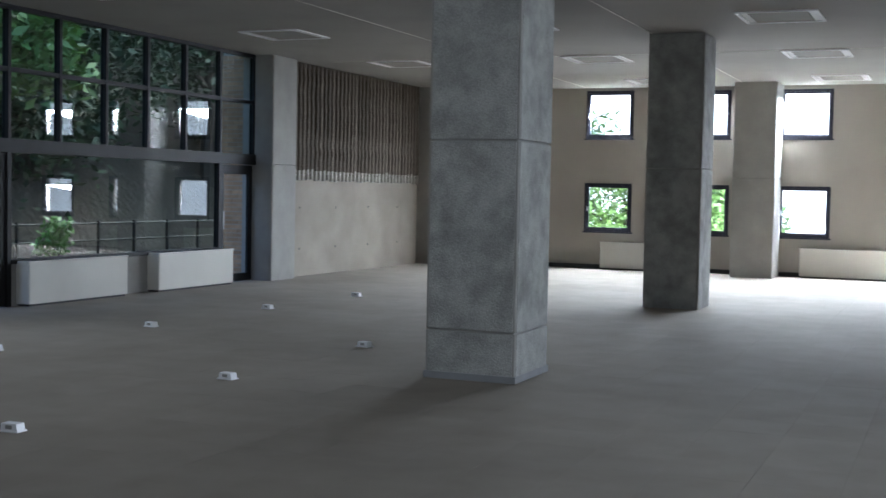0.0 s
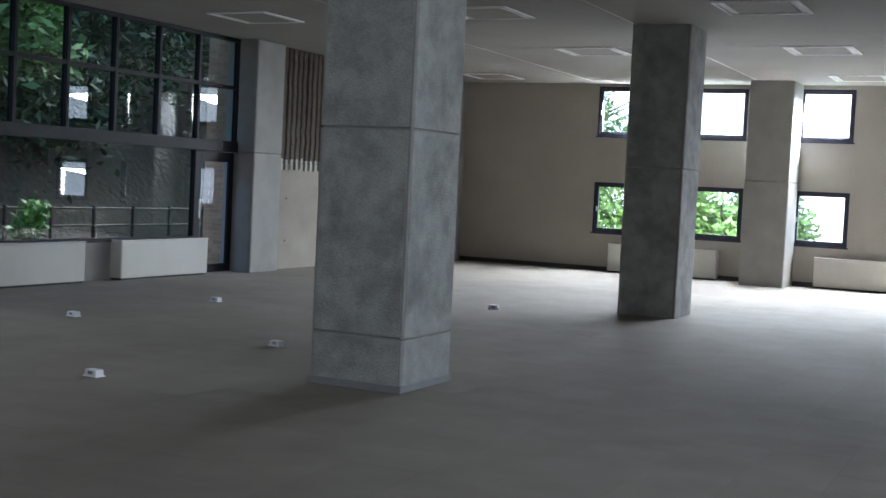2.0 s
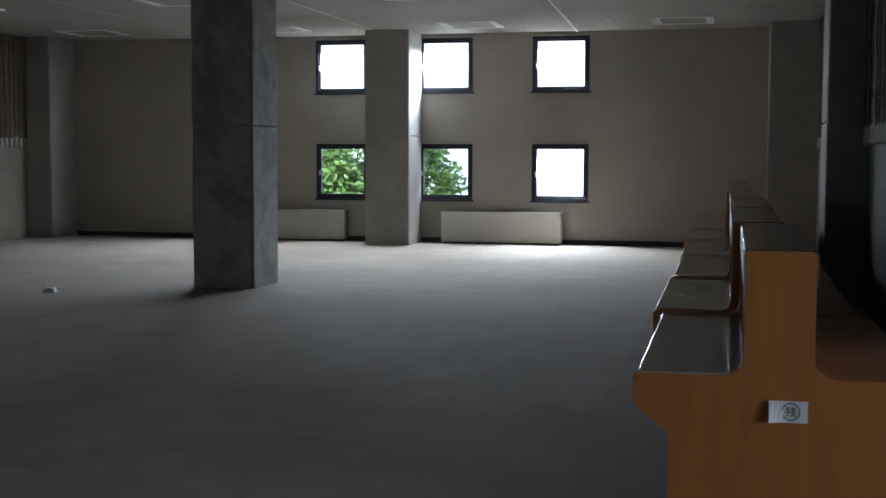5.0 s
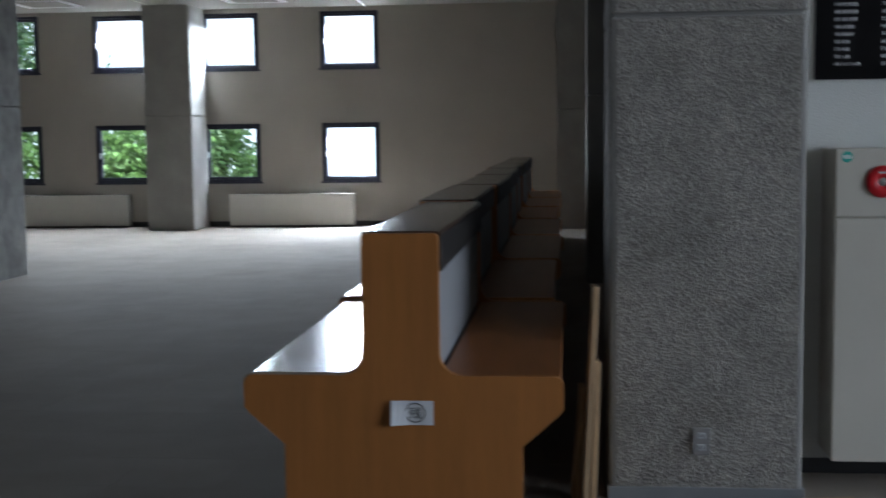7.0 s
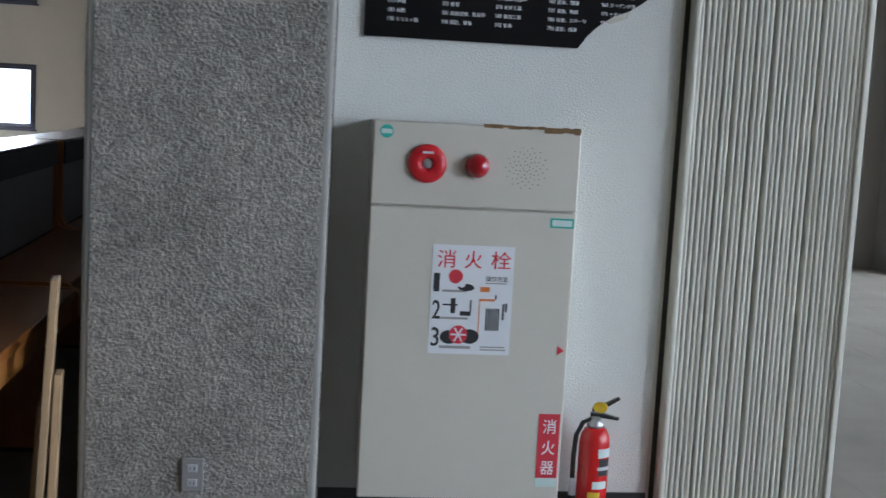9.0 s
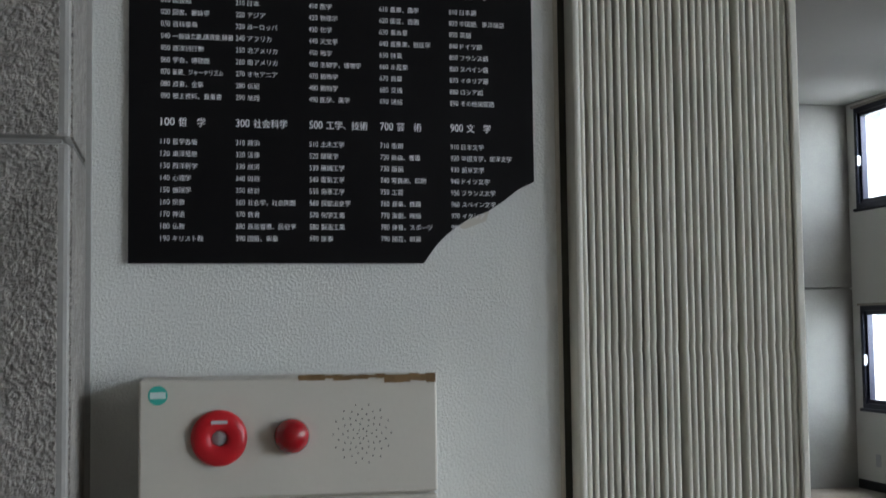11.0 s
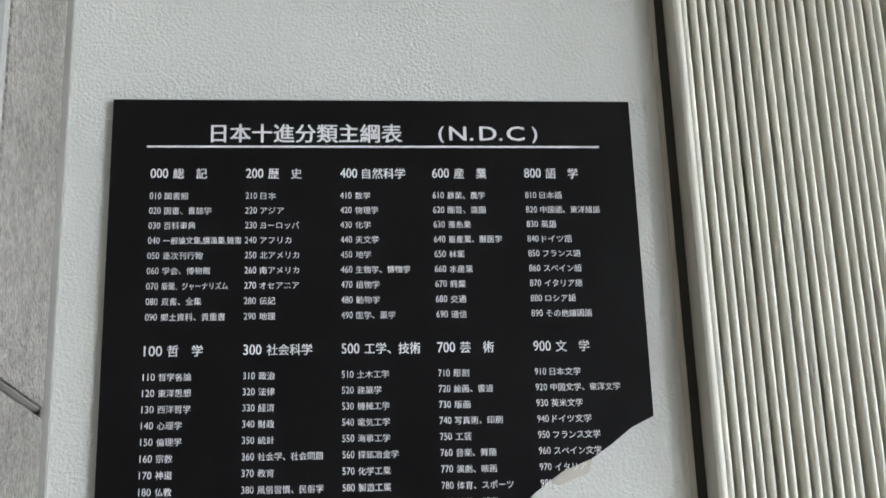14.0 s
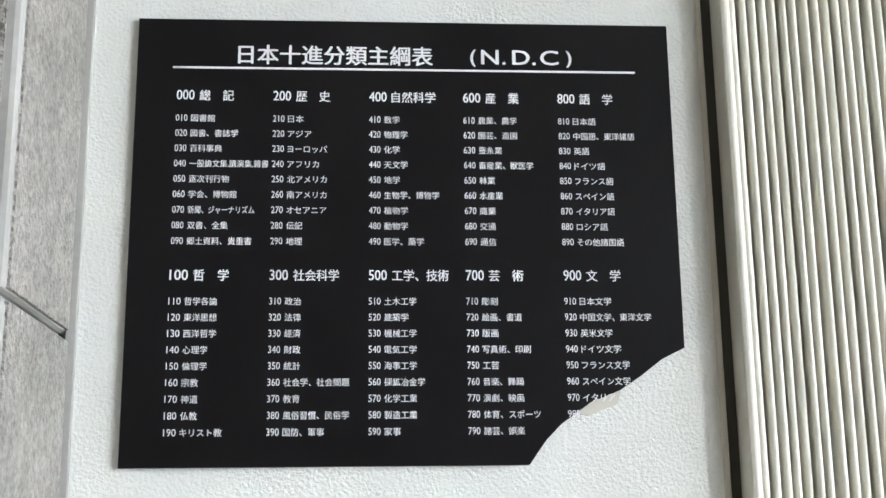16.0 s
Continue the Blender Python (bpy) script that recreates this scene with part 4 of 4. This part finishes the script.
part("underline", box(4.794, 5.792, 8.9132, 8.9142, 2.6645, 2.669), M_WHITE, sign)
COLS = (4.804, 5.008, 5.212, 5.414, 5.619)
TABLE = {
    "000": ("総　記", "図書館 図書、書誌学 百科事典 一般論文集,講演集,雑書 逐次刊行物 学会、博物館 新聞、ジャーナリズム 双書、全集 郷土資料、貴重書"),
    "200": ("歴　史", "日本 アジア ヨーロッパ アフリカ 北アメリカ 南アメリカ オセアニア 伝記 地理"),
    "400": ("自然科学", "数学 物理学 化学 天文学 地学 生物学、博物学 植物学 動物学 医学、薬学"),
    "600": ("産　業", "農業、農学 園芸、造園 蚕糸業 畜産業、獣医学 林業 水産業 商業 交通 通信"),
    "800": ("語　学", "日本語 中国語、東洋諸語 英語 ドイツ語 フランス語 スペイン語 イタリア語 ロシア語 その他諸国語"),
    "100": ("哲　学", "哲学各論 東洋思想 西洋哲学 心理学 倫理学 宗教 神道 仏教 キリスト教"),
    "300": ("社会科学", "政治 法律 経済 財政 統計 社会学、社会問題 教育 風俗習慣、民俗学 国防、軍事"),
    "500": ("工学、技術", "土木工学 建築学 機械工学 電気工学 海事工学 採鉱冶金学 化学工業 製造工業 家事"),
    "700": ("芸　術", "彫刻 絵画、書道 版画 写真術、印刷 工芸 音楽、舞踊 演劇、映画 体育、スポーツ 諸芸、娯楽"),
    "900": ("文　学", "日本文学 中国文学、東洋文学 英米文学 ドイツ文学 フランス文学 スペイン文学 イタリア"),
}
for k, (num, (head, items)) in enumerate(TABLE.items()):
    x = COLS[k % 5]
    hz, z_first, z_last = (2.594, 2.546, 2.278) if k < 5 else (2.2025, 2.151, 1.884)
    lettering("heading_number", num, x, SY, hz, 0.031, M_WHITE, sign, 0.037, 0.0008)
    lettering("heading", head, x + 0.048, SY, hz, 0.026, M_WHITE, sign, (0.072 if "　" in head else 0.0235 * len(head)), 0.0009)
    for j, item in enumerate(items.split()):
        z = z_first + (z_last - z_first) * j / 8
        lettering("entry_number", num[0] + str(j + 1) + "0", x + 0.0, SY, z, 0.021, M_WHITE, sign, 0.0245, 0.0001)
        width = 0.0166 * len(item)
        if len(item) > 9:
            width = 0.0137 * len(item)
        lettering("entry", item, x + 0.032, SY, z, 0.0175, M_WHITE, sign, width, 0.00025)
lettering("entry_number", "980", COLS[4], SY, 2.151 - 0.267 * 7 / 8, 0.021, M_WHITE, sign, 0.0245, 0.0001)

# ---- folding partition, stacked open ----
fold = thing("folding_partition", "cream vinyl accordion partition folded up beside the wall", "folding partition")
part("end_panel", box(5.975, 5.998, 8.86, 9.06, 0.02, CEIL - 0.03, 0.009), M_CURTAIN, fold)
# dark sheet added behind the pleats to act as the shade between them
part("fold_fabric", box(5.955, 6.655, 8.935, 9.02, 0.02, CEIL - 0.03), M_FOLD_SHADE, fold)
pl_rand = random.Random(11)
x, k = 6.0, 0
while x < 6.655:
    bm = bmesh.new()
    w = pl_rand.uniform(0.0145, 0.016)
    y_f = 8.868 + pl_rand.uniform(0, 0.006)
    drift = pl_rand.uniform(-0.002, 0.002)
    prev = None
    for z in (0.02, 0.5, 1.0, 1.45, 1.54, 1.57, 1.6, 1.7, 2.2, 3.0, CEIL - 0.03):
        pinch = 0.005 if z == 1.57 else 0.0
        dx = drift * math.sin(z * 1.7 + k)
        ring_ = [bm.verts.new((x + dx + u * w, y_f + d_ + pinch, z)) for u, d_ in ((0, 0.08), (0, 0.007), (0.1, 0.003), (0.3, 0.0005), (0.5, 0), (0.7, 0.0005), (0.9, 0.003), (1, 0.007), (1, 0.08))]
        if prev:
            for q in range(8):
                bm.faces.new((prev[q], prev[q + 1], ring_[q + 1], ring_[q]))
        prev = ring_
    bmesh.ops.recalc_face_normals(bm, faces=bm.faces)
    part("pleat", bm, M_CURTAIN, fold, "", True)
    x += w + pl_rand.uniform(0.006, 0.009) + (0.008 if k in (6, 12, 20) else 0)
    k += 1
part("lead_post", box(6.668, 6.692, 8.86, 9.05, 0.02, CEIL - 0.03, 0.005), M_CURTAIN, fold)
structure("trim", box(5.955, EAST, 8.91, 8.95, CEIL - 0.03, CEIL, 0.003), M_STEEL, "ceiling track of the folding partition", "trim")

# outlet on the side room wall
so = thing("wall_outlet", "pair of small white outlet plates near the floor", "outlet", pose(EAST, 16.25, 0.3))
for y in (0.0, 0.22):
    part("plate", box(-0.01, 0.002, y - 0.04, y + 0.04, -0.06, 0.06, 0.003), M_PANEL, so)

# ---- carpet tiles ----
TS = 0.5
carpet = tagged(new("carpet"), "worn grey-beige carpet tiles on the hall floor", "carpet", kind="structure")
tile_me = None
rest_v, rest_f = [], []
near = []
ix0, ix1 = int(math.floor((WEST + 0.1) / TS)), int(math.ceil(EAST / TS))
for i in range(ix0, ix1):
    for j in range(-18, 50):
        x0, y0 = max(i * TS, WEST + 0.05), j * TS
        x1, y1 = min(i * TS + TS, EAST), min(j * TS + TS, FAR)
        if x1 - x0 > 0.49 and y1 - y0 > 0.49 and -4.0 <= x0 < 3.5 and 5.0 <= y0 < 15.0:
            near.append((x0, y0))
        else:
            k = len(rest_v)
            g, b = 0.0, 0.0006
            zt = random.uniform(-0.0005, 0.0)
            rest_v += [(x0 + g, y0 + g, -0.012), (x1 - g, y0 + g, -0.012), (x1 - g, y1 - g, -0.012), (x0 + g, y1 - g, -0.012),
                       (x0 + b, y0 + b, zt), (x1 - b, y0 + b, zt), (x1 - b, y1 - b, zt), (x0 + b, y1 - b, zt)]
            rest_f += [(k + 4, k + 5, k + 6, k + 7), (k, k + 1, k + 5, k + 4), (k + 1, k + 2, k + 6, k + 5), (k + 2, k + 3, k + 7, k + 6), (k + 3, k, k + 4, k + 7)]
me = bpy.data.meshes.new("carpet_tiles")
me.from_pydata(rest_v, [], rest_f)
me.materials.append(M_CARPET_JOIN)
far_tiles = new("carpet_tiles", me)
far_tiles.parent = carpet
tagged(far_tiles, kind="stuff")
for x0, y0 in near:
    if tile_me is None:
        bm = bmesh.new()
        g, b = 0.0, 0.0006
        lo = [bm.verts.new(v) for v in ((g, g, -0.012), (TS - g, g, -0.012), (TS - g, TS - g, -0.012), (g, TS - g, -0.012))]
        hi = [bm.verts.new(v) for v in ((b, b, 0), (TS - b, b, 0), (TS - b, TS - b, 0), (b, TS - b, 0))]
        bm.faces.new(hi)
        for q in range(4):
            bm.faces.new((lo[q], lo[(q + 1) % 4], hi[(q + 1) % 4], hi[q]))
        t_ob = part("tile", bm, M_CARPET, carpet)
        tile_me = t_ob.data
    else:
        t_ob = new("tile", tile_me)
        t_ob.parent = carpet
    t_ob.matrix_basis = Matrix.Translation((x0, y0, random.uniform(-0.0005, 0.0)))
